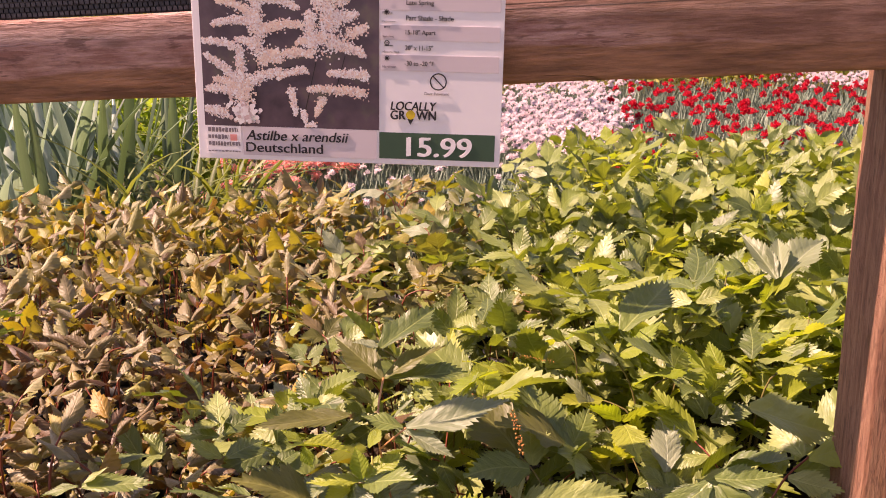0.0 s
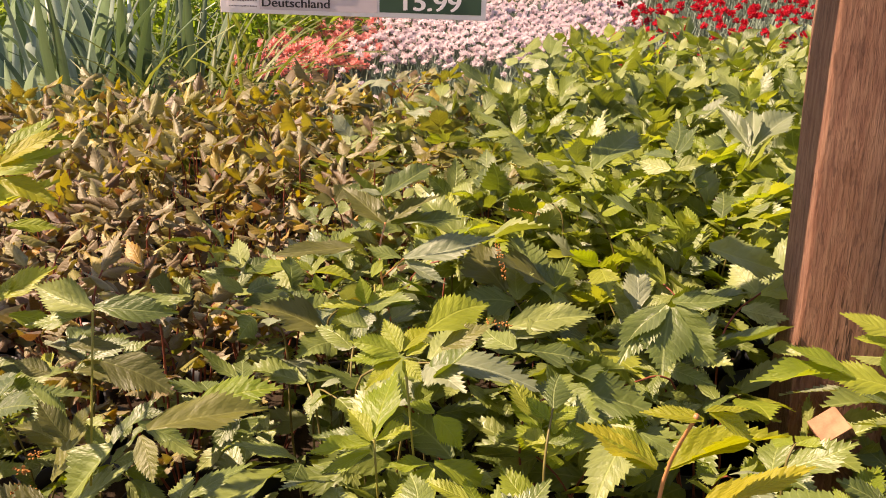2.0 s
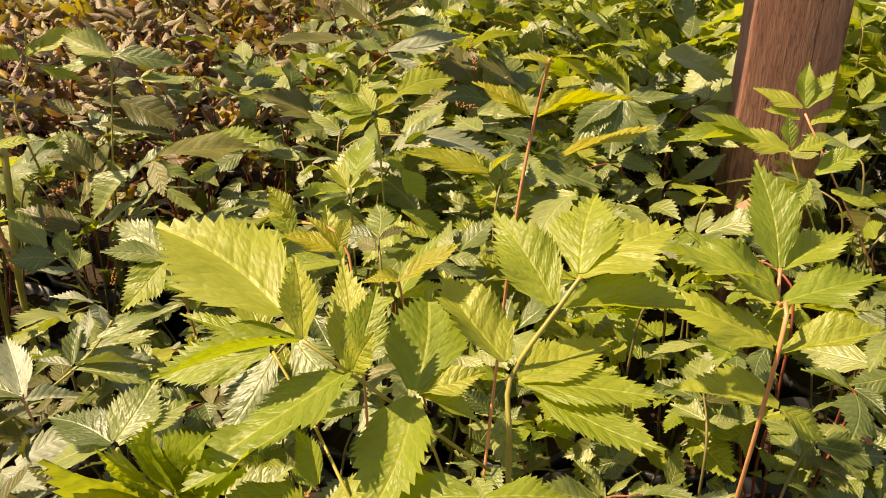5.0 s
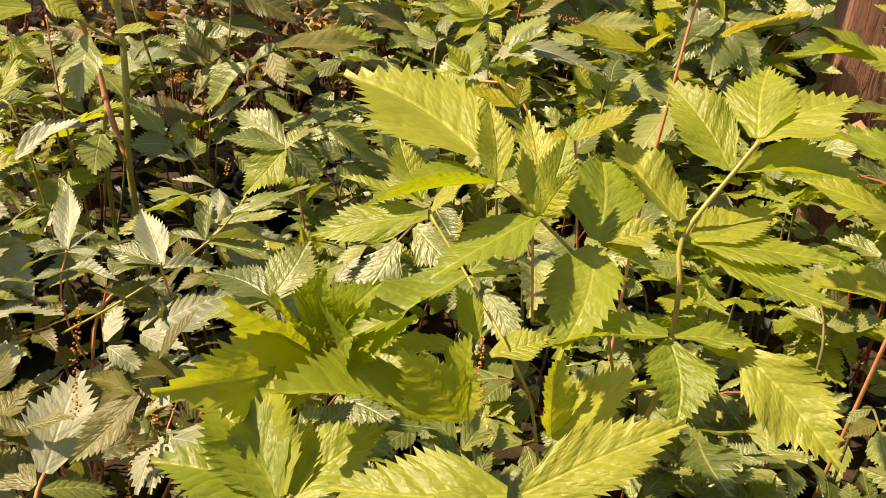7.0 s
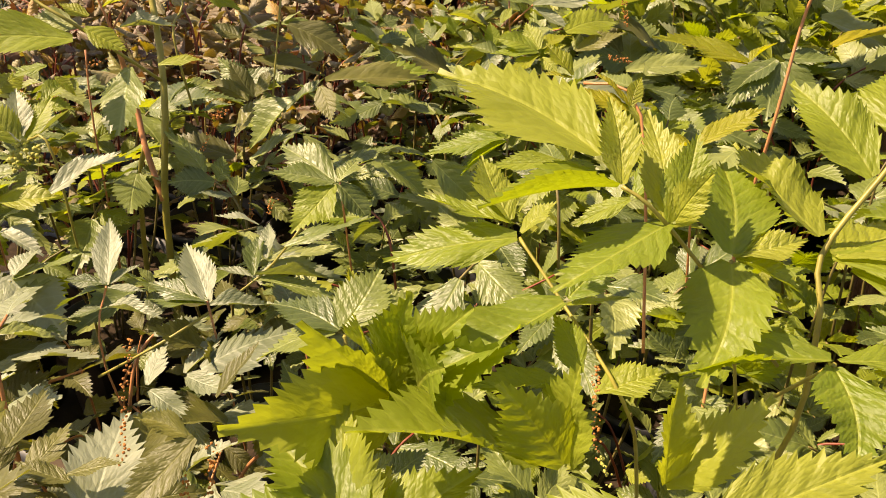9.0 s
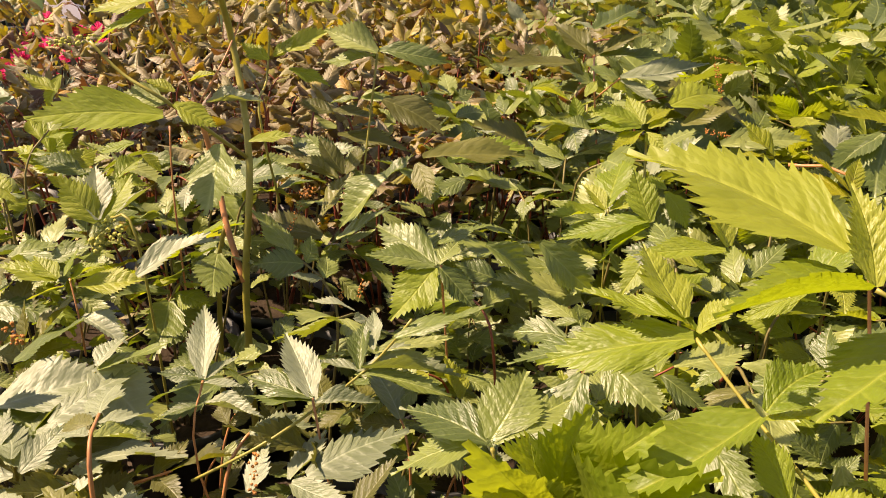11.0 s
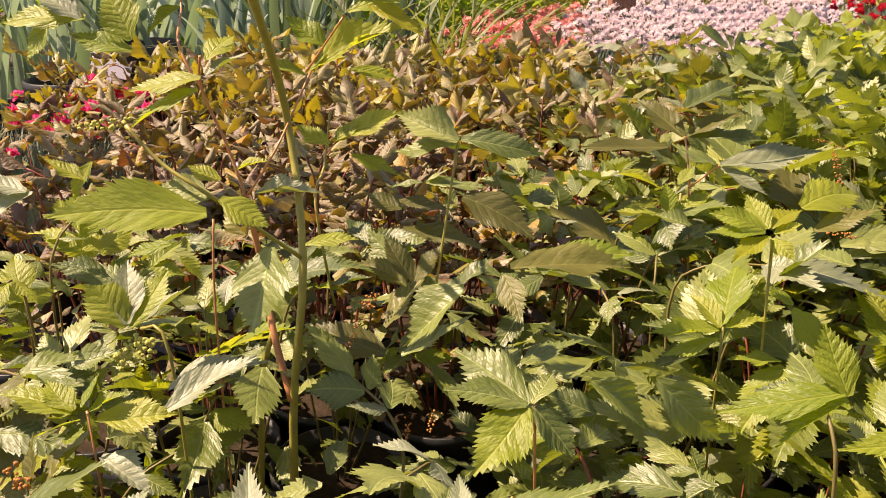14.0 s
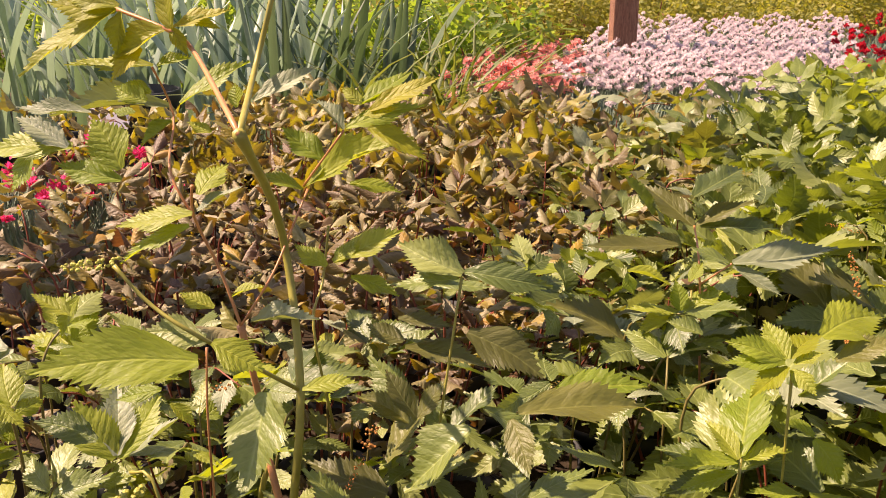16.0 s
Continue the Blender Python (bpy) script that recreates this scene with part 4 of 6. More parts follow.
blade(stems[0], HERO["young"], (0.182, 0.223, 0.575), (0.250, 0.221, 0.573), 0.36)
blade(stems[0], HERO["young"], (0.183, 0.223, 0.576), (0.227, 0.257, 0.579), 0.50)
blade(stems[0], HERO["young"], (0.191, 0.222, 0.571), (0.249, 0.192, 0.566), 0.40)
blade(stems[0], HERO["young"], (0.198, 0.248, 0.606), (0.167, 0.279, 0.643), 0.50)
blade(stems[0], HERO["young"], (0.201, 0.247, 0.604), (0.267, 0.262, 0.610), 0.36)
blade(stems[0], HERO["young"], (0.210, 0.256, 0.619), (0.254, 0.281, 0.646), 0.60)
blade(stems[0], HERO["young"], (0.210, 0.257, 0.620), (0.215, 0.301, 0.649), 0.55)
blade(stems[4], HERO["young"], (0.170, 0.147, 0.567), (0.172, 0.105, 0.558), 0.62)
blade(stems[4], HERO["young"], (0.172, 0.148, 0.569), (0.210, 0.157, 0.573), 0.50)
blade(stems[4], HERO["young"], (0.169, 0.148, 0.569), (0.116, 0.139, 0.569), 0.36)
blade(stems[4], HERO["young"], (0.202, 0.150, 0.564), (0.239, 0.109, 0.546), 0.50)
blade(stems[4], HERO["young"], (0.185, 0.148, 0.566), (0.205, 0.149, 0.562), 0.50)
blade(stems[5], HERO["young"], (0.109, 0.048, 0.563), (0.047, 0.042, 0.569), 0.46)
blade(stems[5], HERO["young"], (0.114, 0.050, 0.563), (0.169, 0.081, 0.577), 0.34)
blade(stems[5], HERO["young"], (0.117, 0.046, 0.557), (0.153, 0.049, 0.551), 0.50)
blade(stems[5], HERO["young"], (0.112, 0.047, 0.560), (0.073, 0.020, 0.566), 0.50)
blade(stems[1], HERO["young"], (0.122, 0.191, 0.459), (0.162, 0.196, 0.512), 0.55)
blade(stems[1], HERO["young"], (0.122, 0.191, 0.459), (0.125, 0.192, 0.516), 0.36)
blade(stems[1], HERO["young"], (0.057, 0.184, 0.466), (-0.014, 0.146, 0.519), 0.60)
blade(stems[1], HERO["young"], (0.072, 0.187, 0.466), (0.041, 0.176, 0.514), 0.50)
blade(stems[1], HERO["young"], (0.075, 0.187, 0.466), (0.073, 0.187, 0.522), 0.60)
blade(stems[1], HERO["young"], (0.066, 0.208, 0.500), (0.024, 0.192, 0.506), 0.36)
blade(stems[1], HERO["young"], (0.084, 0.208, 0.496), (0.114, 0.221, 0.508), 0.55)
blade(stems[1], HERO["young"], (0.076, 0.212, 0.504), (0.060, 0.233, 0.522), 0.50)
blade(stems[1], HERO["young"], (-0.021, 0.231, 0.463), (-0.035, 0.189, 0.533), 0.40)
blade(stems[1], HERO["young"], (-0.023, 0.229, 0.461), (-0.052, 0.170, 0.527), 0.40)
blade(stems[1], HERO["young"], (-0.024, 0.228, 0.460), (-0.067, 0.133, 0.511), 0.36)
blade(stems[1], HERO["young"], (-0.018, 0.231, 0.463), (0.028, 0.185, 0.527), 0.45)
blade(stems[1], HERO["young"], (-0.020, 0.233, 0.466), (0.005, 0.196, 0.533), 0.40)
blade(stems[1], HERO["young"], (-0.020, 0.233, 0.466), (-0.015, 0.194, 0.534), 0.40)
blade(stems[1], HERO["young"], (-0.014, 0.230, 0.460), (0.009, 0.177, 0.520), 0.60)
blade(stems[7], HERO["gold"], (0.086, 0.252, 0.628), (0.058, 0.252, 0.636), 0.45)
blade(stems[7], HERO["gold"], (0.086, 0.253, 0.630), (0.072, 0.261, 0.646), 0.40)
blade(stems[7], HERO["gold"], (0.087, 0.253, 0.630), (0.091, 0.262, 0.642), 0.50)
blade(stems[7], HERO["gold"], (0.058, 0.269, 0.638), (0.046, 0.276, 0.652), 0.55)
blade(stems[7], HERO["gold"], (0.058, 0.269, 0.637), (0.042, 0.267, 0.639), 0.35)
blade(stems[8], HERO["gold"], (0.118, 0.248, 0.614), (0.099, 0.247, 0.616), 0.40)
blade(stems[8], HERO["gold"], (0.119, 0.249, 0.614), (0.147, 0.263, 0.629), 0.45)
blade(stems[2], HERO["gold"], (0.154, 0.372, 0.622), (0.102, 0.372, 0.635), 0.30)
blade(stems[2], HERO["gold"], (0.154, 0.371, 0.621), (0.124, 0.370, 0.625), 0.35)
blade(stems[2], HERO["gold"], (0.155, 0.372, 0.622), (0.167, 0.381, 0.634), 0.50)
blade(stems[2], HERO["gold"], (0.199, 0.384, 0.630), (0.254, 0.401, 0.644), 0.30)
blade(stems[2], HERO["gold"], (0.200, 0.383, 0.627), (0.208, 0.381, 0.623), 0.60)
blade(stems[2], HERO["gold"], (0.197, 0.383, 0.628), (0.184, 0.382, 0.631), 0.60)
blade(stems[2], HERO["gold"], (0.178, 0.376, 0.660), (0.153, 0.382, 0.675), 0.50)
blade(stems[2], HERO["gold"], (0.184, 0.377, 0.659), (0.235, 0.395, 0.675), 0.35)
blade(stems[2], HERO["gold"], (0.192, 0.354, 0.699), (0.169, 0.355, 0.706), 0.40)
blade(stems[2], HERO["gold"], (0.194, 0.355, 0.702), (0.216, 0.353, 0.692), 0.40)
blade(stems[2], HERO["gold"], (0.193, 0.356, 0.702), (0.210, 0.358, 0.702), 0.40)
blade(stems[2], HERO["gold"], (0.178, 0.376, 0.659), (0.147, 0.383, 0.680), 0.40)
blade(stems[2], HERO["gold"], (0.182, 0.376, 0.658), (0.226, 0.388, 0.670), 0.30)
blade(stems[1], HERO["young"], (0.013, 0.399, 0.554), (0.001, 0.412, 0.581), 0.50)
blade(stems[1], HERO["young"], (0.011, 0.399, 0.555), (-0.040, 0.390, 0.550), 0.30)
blade(stems[1], HERO["young"], (0.013, 0.398, 0.552), (-0.017, 0.386, 0.537), 0.35)
blade(stems[1], HERO["young"], (0.056, 0.370, 0.554), (0.045, 0.386, 0.585), 0.50)
blade(stems[1], HERO["young"], (0.055, 0.369, 0.552), (0.007, 0.361, 0.548), 0.30)
blade(stems[8], HERO["young"], (0.098, 0.346, 0.542), (0.123, 0.368, 0.576), 0.50)
blade(stems[8], HERO["young"], (0.096, 0.345, 0.541), (0.064, 0.336, 0.532), 0.35)
blade(stems[8], HERO["young"], (0.100, 0.346, 0.541), (0.129, 0.356, 0.553), 0.40)

hero = thing("astilbe_plant", (-0.013, 0.185, 0.128), "bright green astilbe with large glossy crinkled lobed leaves", "plant", "potted foliage plants")
stems = []
stems.append(shoot(hero, STEM_GREEN, 0.0014, (-0.013, 0.185, 0.197), (-0.008, 0.135, 0.427), (-0.013, 0.125, 0.447)))
stems.append(shoot(hero, STEM_GREEN, 0.0011, (-0.036, 0.282, 0.239), (-0.056, 0.242, 0.489)))
blade(stems[0], HERO["young"], (-0.015, 0.126, 0.448), (-0.082, 0.127, 0.468), 0.55)
blade(stems[0], HERO["young"], (-0.016, 0.126, 0.449), (-0.070, 0.163, 0.483), 0.55)
blade(stems[0], HERO["young"], (-0.015, 0.127, 0.450), (-0.038, 0.183, 0.487), 0.50)
blade(stems[0], HERO["young"], (-0.012, 0.126, 0.448), (0.030, 0.171, 0.468), 0.50)
blade(stems[0], HERO["young"], (-0.009, 0.126, 0.447), (-0.017, 0.172, 0.465), 0.50)
blade(stems[1], HERO["green"], (-0.061, 0.242, 0.491), (-0.104, 0.231, 0.485), 0.60)
blade(stems[1], HERO["green"], (-0.059, 0.243, 0.492), (-0.103, 0.256, 0.505), 0.55)
blade(stems[1], HERO["green"], (-0.057, 0.244, 0.493), (-0.046, 0.274, 0.518), 0.70)
blade(stems[1], HERO["green"], (-0.055, 0.243, 0.492), (-0.026, 0.273, 0.510), 0.50)

hero = thing("astilbe_plant", (-0.174, 0.369, 0.128), "pale green astilbe with long feathered leaves in rows of narrow leaflets", "plant", "potted foliage plants")
stems = []
stems.append(shoot(hero, STEM_GREEN, 0.0010, (-0.270, 0.315, 0.377), (-0.214, 0.329, 0.411), (-0.171, 0.392, 0.430), (-0.139, 0.401, 0.469)))
stems.append(shoot(hero, STEM_RED, 0.0008, (-0.250, 0.365, 0.157), (-0.270, 0.325, 0.377), (-0.270, 0.345, 0.437)))
stems.append(shoot(hero, STEM_RED, 0.0008, (-0.174, 0.369, 0.151), (-0.194, 0.349, 0.431)))
blade(stems[0], HERO["green"], (-0.149, 0.392, 0.458), (-0.090, 0.416, 0.479), 0.31)
blade(stems[0], HERO["pale"], (-0.167, 0.400, 0.442), (-0.177, 0.431, 0.456), 0.38)
blade(stems[0], HERO["green"], (-0.175, 0.391, 0.431), (-0.183, 0.428, 0.452), 0.36)
blade(stems[0], HERO["pale"], (-0.174, 0.392, 0.431), (-0.111, 0.407, 0.438), 0.26)
blade(stems[0], HERO["green"], (-0.166, 0.400, 0.441), (-0.118, 0.423, 0.445), 0.26)
blade(stems[0], HERO["pale"], (-0.176, 0.391, 0.430), (-0.207, 0.389, 0.435), 0.36)
blade(stems[0], HERO["green"], (-0.177, 0.389, 0.428), (-0.114, 0.392, 0.433), 0.26)
blade(stems[2], HERO["pale"], (-0.193, 0.349, 0.429), (-0.229, 0.394, 0.453), 0.38)
blade(stems[2], HERO["green"], (-0.194, 0.348, 0.429), (-0.237, 0.342, 0.431), 0.34)
blade(stems[2], HERO["pale"], (-0.192, 0.348, 0.428), (-0.154, 0.358, 0.434), 0.34)
blade(stems[2], HERO["green"], (-0.194, 0.349, 0.431), (-0.241, 0.357, 0.437), 0.34)
blade(stems[1], HERO["pale"], (-0.270, 0.345, 0.437), (-0.292, 0.395, 0.465), 0.34)
blade(stems[1], HERO["green"], (-0.269, 0.344, 0.436), (-0.307, 0.334, 0.430), 0.30)
blade(stems[1], HERO["pale"], (-0.269, 0.344, 0.436), (-0.243, 0.348, 0.435), 0.34)
blade(stems[1], HERO["green"], (-0.270, 0.346, 0.438), (-0.300, 0.342, 0.441), 0.30)
blade(stems[1], HERO["pale"], (-0.269, 0.346, 0.438), (-0.254, 0.365, 0.445), 0.34)
blade(stems[1], HERO["green"], (-0.267, 0.337, 0.424), (-0.295, 0.320, 0.424), 0.30)
blade(stems[1], HERO["pale"], (-0.266, 0.337, 0.424), (-0.226, 0.335, 0.429), 0.30)
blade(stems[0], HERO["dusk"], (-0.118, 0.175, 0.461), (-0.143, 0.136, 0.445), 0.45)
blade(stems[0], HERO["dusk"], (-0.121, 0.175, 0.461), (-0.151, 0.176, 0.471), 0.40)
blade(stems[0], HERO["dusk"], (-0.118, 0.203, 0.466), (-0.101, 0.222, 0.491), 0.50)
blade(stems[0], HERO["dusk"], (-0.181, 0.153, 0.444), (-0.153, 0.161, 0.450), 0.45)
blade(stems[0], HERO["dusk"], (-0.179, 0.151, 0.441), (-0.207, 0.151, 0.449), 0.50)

hero = thing("astilbe_plant", (0.325, 0.352, 0.128), "upright bright green astilbe with paired toothed leaflets", "plant", "potted foliage plants")
stems = []
stems.append(shoot(hero, STEM_RED, 0.0014, (0.325, 0.352, 0.181), (0.335, 0.322, 0.531), (0.342, 0.365, 0.543), (0.346, 0.388, 0.555)))
blade(stems[0], HERO["young"], (0.345, 0.388, 0.556), (0.331, 0.437, 0.607), 0.45)
blade(stems[0], HERO["young"], (0.347, 0.388, 0.555), (0.398, 0.429, 0.577), 0.40)
blade(stems[0], HERO["young"], (0.341, 0.365, 0.544), (0.289, 0.380, 0.584), 0.42)
blade(stems[0], HERO["young"], (0.344, 0.365, 0.543), (0.408, 0.386, 0.568), 0.42)
blade(stems[0], HERO["young"], (0.332, 0.325, 0.537), (0.270, 0.336, 0.572), 0.42)
blade(stems[0], HERO["young"], (0.338, 0.323, 0.533), (0.396, 0.340, 0.551), 0.38)
blade(stems[0], HERO["young"], (0.327, 0.342, 0.571), (0.260, 0.347, 0.595), 0.36)
blade(stems[0], HERO["young"], (0.363, 0.383, 0.444), (0.291, 0.386, 0.466), 0.50)
blade(stems[0], HERO["young"], (0.364, 0.383, 0.444), (0.403, 0.378, 0.426), 0.50)
blade(stems[0], HERO["young"], (0.305, 0.453, 0.544), (0.287, 0.448, 0.539), 0.40)

hero = thing("astilbe_plant", (0.505, 0.692, 0.128), "young yellow-green astilbe with small toothed leaflets against the timber post", "plant", "potted foliage plants")
stems = []
stems.append(shoot(hero, STEM_RED, 0.0010, (0.539, 0.712, 0.376), (0.451, 0.761, 0.530)))
stems.append(shoot(hero, STEM_GREEN, 0.0010, (0.505, 0.692, 0.346), (0.433, 0.732, 0.501)))
blade(stems[0], HERO["young"], (0.448, 0.764, 0.535), (0.404, 0.770, 0.557), 0.35)
blade(stems[0], HERO["young"], (0.451, 0.765, 0.537), (0.453, 0.786, 0.575), 0.40)
blade(stems[0], HERO["young"], (0.452, 0.764, 0.535), (0.477, 0.787, 0.572), 0.40)
blade(stems[0], HERO["young"], (0.446, 0.758, 0.525), (0.414, 0.761, 0.538), 0.35)
blade(stems[0], HERO["young"], (0.457, 0.757, 0.519), (0.491, 0.769, 0.535), 0.40)
blade(stems[0], HERO["young"], (0.515, 0.796, 0.536), (0.522, 0.811, 0.562), 0.45)
blade(stems[0], HERO["young"], (0.515, 0.794, 0.533), (0.497, 0.799, 0.547), 0.40)
blade(stems[0], HERO["young"], (0.521, 0.795, 0.533), (0.549, 0.803, 0.541), 0.40)
blade(stems[1], HERO["young"], (0.393, 0.735, 0.515), (0.317, 0.725, 0.515), 0.30)
blade(stems[1], HERO["young"], (0.402, 0.733, 0.510), (0.347, 0.739, 0.534), 0.32)
blade(stems[1], HERO["young"], (0.433, 0.732, 0.501), (0.371, 0.732, 0.516), 0.40)
blade(stems[1], HERO["young"], (0.436, 0.734, 0.504), (0.432, 0.748, 0.531), 0.50)
blade(stems[1], HERO["young"], (0.439, 0.732, 0.499), (0.472, 0.744, 0.513), 0.45)
blade(stems[1], HERO["young"], (0.462, 0.724, 0.479), (0.511, 0.741, 0.500), 0.45)
blade(stems[1], HERO["young"], (0.456, 0.720, 0.474), (0.446, 0.704, 0.447), 0.45)
blade(stems[1], HERO["young"], (0.479, 0.718, 0.463), (0.525, 0.717, 0.453), 0.45)

hero = thing("astilbe_plant", (-0.378, 0.619, 0.128), "tall astilbe flower stem with yellow-green leaflets and pale buds", "plant", "potted foliage plants")
stems = []
stems.append(shoot(hero, STEM_GREEN, 0.0036, (-0.378, 0.619, 0.132), (-0.373, 0.619, 0.352), (-0.366, 0.642, 0.495), (-0.398, 0.691, 0.612), (-0.346, 0.539, 0.722)))
stems.append(shoot(hero, STEM_GREEN, 0.0022, (-0.346, 0.539, 0.722), (-0.414, 0.696, 0.742), (-0.406, 0.715, 0.792), (-0.409, 0.739, 0.830)))
stems.append(shoot(hero, STEM_RED, 0.0018, (-0.346, 0.539, 0.722), (-0.471, 0.705, 0.751), (-0.492, 0.705, 0.768), (-0.550, 0.716, 0.785)))
stems.append(shoot(hero, STEM_RED, 0.0030, (-0.373, 0.619, 0.372), (-0.397, 0.640, 0.425), (-0.412, 0.660, 0.465), (-0.419, 0.650, 0.542)))
stems.append(shoot(hero, STEM_GREEN, 0.0028, (-0.427, 0.640, 0.165), (-0.412, 0.640, 0.365), (-0.397, 0.640, 0.425)))
stems.append(shoot(hero, STEM_RED, 0.0012, (-0.419, 0.650, 0.542), (-0.437, 0.657, 0.585), (-0.450, 0.647, 0.632), (-0.443, 0.637, 0.660)))
stems.append(shoot(hero, STEM_RED, 0.0010, (-0.419, 0.650, 0.542), (-0.397, 0.666, 0.581), (-0.395, 0.697, 0.605), (-0.391, 0.731, 0.637)))
stems.append(shoot(hero, STEM_GREEN, 0.0012, (-0.364, 0.700, 0.429), (-0.374, 0.690, 0.529), (-0.388, 0.745, 0.548), (-0.387, 0.762, 0.596)))
stems.append(shoot(hero, STEM_RED, 0.0010, (-0.406, 0.755, 0.633), (-0.364, 0.750, 0.685)))
stems.append(shoot(hero, STEM_GREEN, 0.0016, (-0.366, 0.642, 0.495), (-0.405, 0.572, 0.566), (-0.442, 0.569, 0.589), (-0.471, 0.571, 0.616)))
stems.append(shoot(hero, STEM_RED, 0.0010, (-0.447, 0.632, 0.243), (-0.447, 0.632, 0.443), (-0.447, 0.642, 0.523)))
stems.append(shoot(hero, STEM_RED, 0.0010, (-0.450, 0.647, 0.632), (-0.472, 0.654, 0.667), (-0.515, 0.734, 0.695), (-0.515, 0.710, 0.738)))
stems.append(shoot(hero, STEM_GREEN, 0.0013, (-0.435, 0.552, 0.214), (-0.435, 0.542, 0.444), (-0.465, 0.552, 0.459)))
blade(stems[9], HERO["young"], (-0.397, 0.550, 0.560), (-0.484, 0.495, 0.566), 0.42)
blade(stems[9], HERO["green"], (-0.405, 0.572, 0.566), (-0.446, 0.562, 0.570), 0.60)
blade(stems[9], HERO["young"], (-0.399, 0.573, 0.564), (-0.364, 0.577, 0.547), 0.60)
blade(stems[9], HERO["green"], (-0.359, 0.572, 0.530), (-0.360, 0.533, 0.482), 0.75)
blade(stems[8], HERO["young"], (-0.405, 0.755, 0.632), (-0.317, 0.764, 0.681), 0.32)
blade(stems[8], HERO["young"], (-0.402, 0.757, 0.634), (-0.390, 0.767, 0.654), 0.55)
blade(stems[8], HERO["young"], (-0.407, 0.754, 0.630), (-0.443, 0.749, 0.645), 0.40)
blade(stems[8], HERO["young"], (-0.390, 0.767, 0.654), (-0.426, 0.767, 0.682), 0.45)
blade(stems[8], HERO["pale"], (-0.364, 0.750, 0.686), (-0.387, 0.753, 0.712), 0.45)
blade(stems[8], HERO["young"], (-0.362, 0.751, 0.687), (-0.307, 0.775, 0.712), 0.30)
blade(stems[8], HERO["young"], (-0.351, 0.761, 0.706), (-0.308, 0.799, 0.719), 0.30)
blade(stems[8], HERO["young"], (-0.350, 0.762, 0.708), (-0.322, 0.799, 0.730), 0.35)
blade(stems[8], HERO["young"], (-0.351, 0.761, 0.706), (-0.368, 0.761, 0.720), 0.50)
blade(stems[8], HERO["young"], (-0.367, 0.767, 0.635), (-0.326, 0.778, 0.632), 0.30)
blade(stems[5], HERO["young"], (-0.425, 0.605, 0.648), (-0.478, 0.590, 0.647), 0.34)
blade(stems[5], HERO["pale"], (-0.422, 0.607, 0.650), (-0.393, 0.620, 0.666), 0.40)
blade(stems[5], HERO["young"], (-0.422, 0.611, 0.661), (-0.417, 0.641, 0.682), 0.50)
blade(stems[5], HERO["young"], (-0.426, 0.602, 0.639), (-0.474, 0.582, 0.620), 0.30)
blade(stems[11], HERO["pale"], (-0.519, 0.735, 0.701), (-0.621, 0.709, 0.706), 0.25)
blade(stems[11], HERO["young"], (-0.516, 0.732, 0.689), (-0.544, 0.718, 0.672), 0.50)
blade(stems[11], HERO["young"], (-0.510, 0.739, 0.703), (-0.464, 0.765, 0.743), 0.30)
blade(stems[11], HERO["young"], (-0.482, 0.738, 0.680), (-0.502, 0.736, 0.689), 0.50)
blade(stems[11], HERO["young"], (-0.514, 0.710, 0.739), (-0.583, 0.693, 0.743), 0.25)
blade(stems[11], HERO["young"], (-0.511, 0.711, 0.739), (-0.488, 0.721, 0.748), 0.45)
blade(stems[11], HERO["young"], (-0.514, 0.703, 0.718), (-0.541, 0.698, 0.725), 0.50)
blade(stems[11], HERO["pale"], (-0.536, 0.621, 0.688), (-0.575, 0.618, 0.711), 0.45)
blade(stems[11], HERO["young"], (-0.533, 0.622, 0.688), (-0.599, 0.607, 0.697), 0.35)
blade(stems[11], HERO["young"], (-0.496, 0.627, 0.672), (-0.521, 0.632, 0.707), 0.60)
blade(stems[11], HERO["young"], (-0.495, 0.624, 0.664), (-0.541, 0.615, 0.676), 0.40)
blade(stems[2], HERO["gold"], (-0.535, 0.698, 0.784), (-0.605, 0.663, 0.739), 0.36)
blade(stems[2], HERO["gold"], (-0.533, 0.700, 0.787), (-0.573, 0.692, 0.797), 0.45)
blade(stems[2], HERO["gold"], (-0.531, 0.699, 0.783), (-0.534, 0.687, 0.751), 0.45)
blade(stems[2], HERO["gold"], (-0.492, 0.706, 0.770), (-0.452, 0.723, 0.787), 0.40)
blade(stems[2], HERO["gold"], (-0.494, 0.705, 0.769), (-0.539, 0.686, 0.752), 0.50)
blade(stems[11], HERO["gold"], (-0.513, 0.695, 0.755), (-0.535, 0.680, 0.732), 0.60)
blade(stems[2], HERO["gold"], (-0.535, 0.698, 0.783), (-0.586, 0.686, 0.790), 0.50)
blade(stems[2], HERO["gold"], (-0.492, 0.706, 0.772), (-0.478, 0.703, 0.751), 0.40)
blade(stems[2], HERO["gold"], (-0.480, 0.712, 0.779), (-0.455, 0.717, 0.772), 0.40)
blade(stems[11], HERO["young"], (-0.493, 0.665, 0.718), (-0.518, 0.663, 0.730), 0.60)
blade(stems[11], HERO["pale"], (-0.528, 0.642, 0.711), (-0.581, 0.629, 0.715), 0.35)
blade(stems[11], HERO["young"], (-0.561, 0.614, 0.688), (-0.573, 0.600, 0.658), 0.70)
blade(stems[11], HERO["young"], (-0.495, 0.651, 0.711), (-0.512, 0.648, 0.715), 0.50)
blade(stems[1], HERO["young"], (-0.425, 0.683, 0.713), (-0.430, 0.687, 0.730), 0.70)
blade(stems[2], HERO["gold"], (-0.490, 0.705, 0.768), (-0.504, 0.716, 0.809), 0.40)
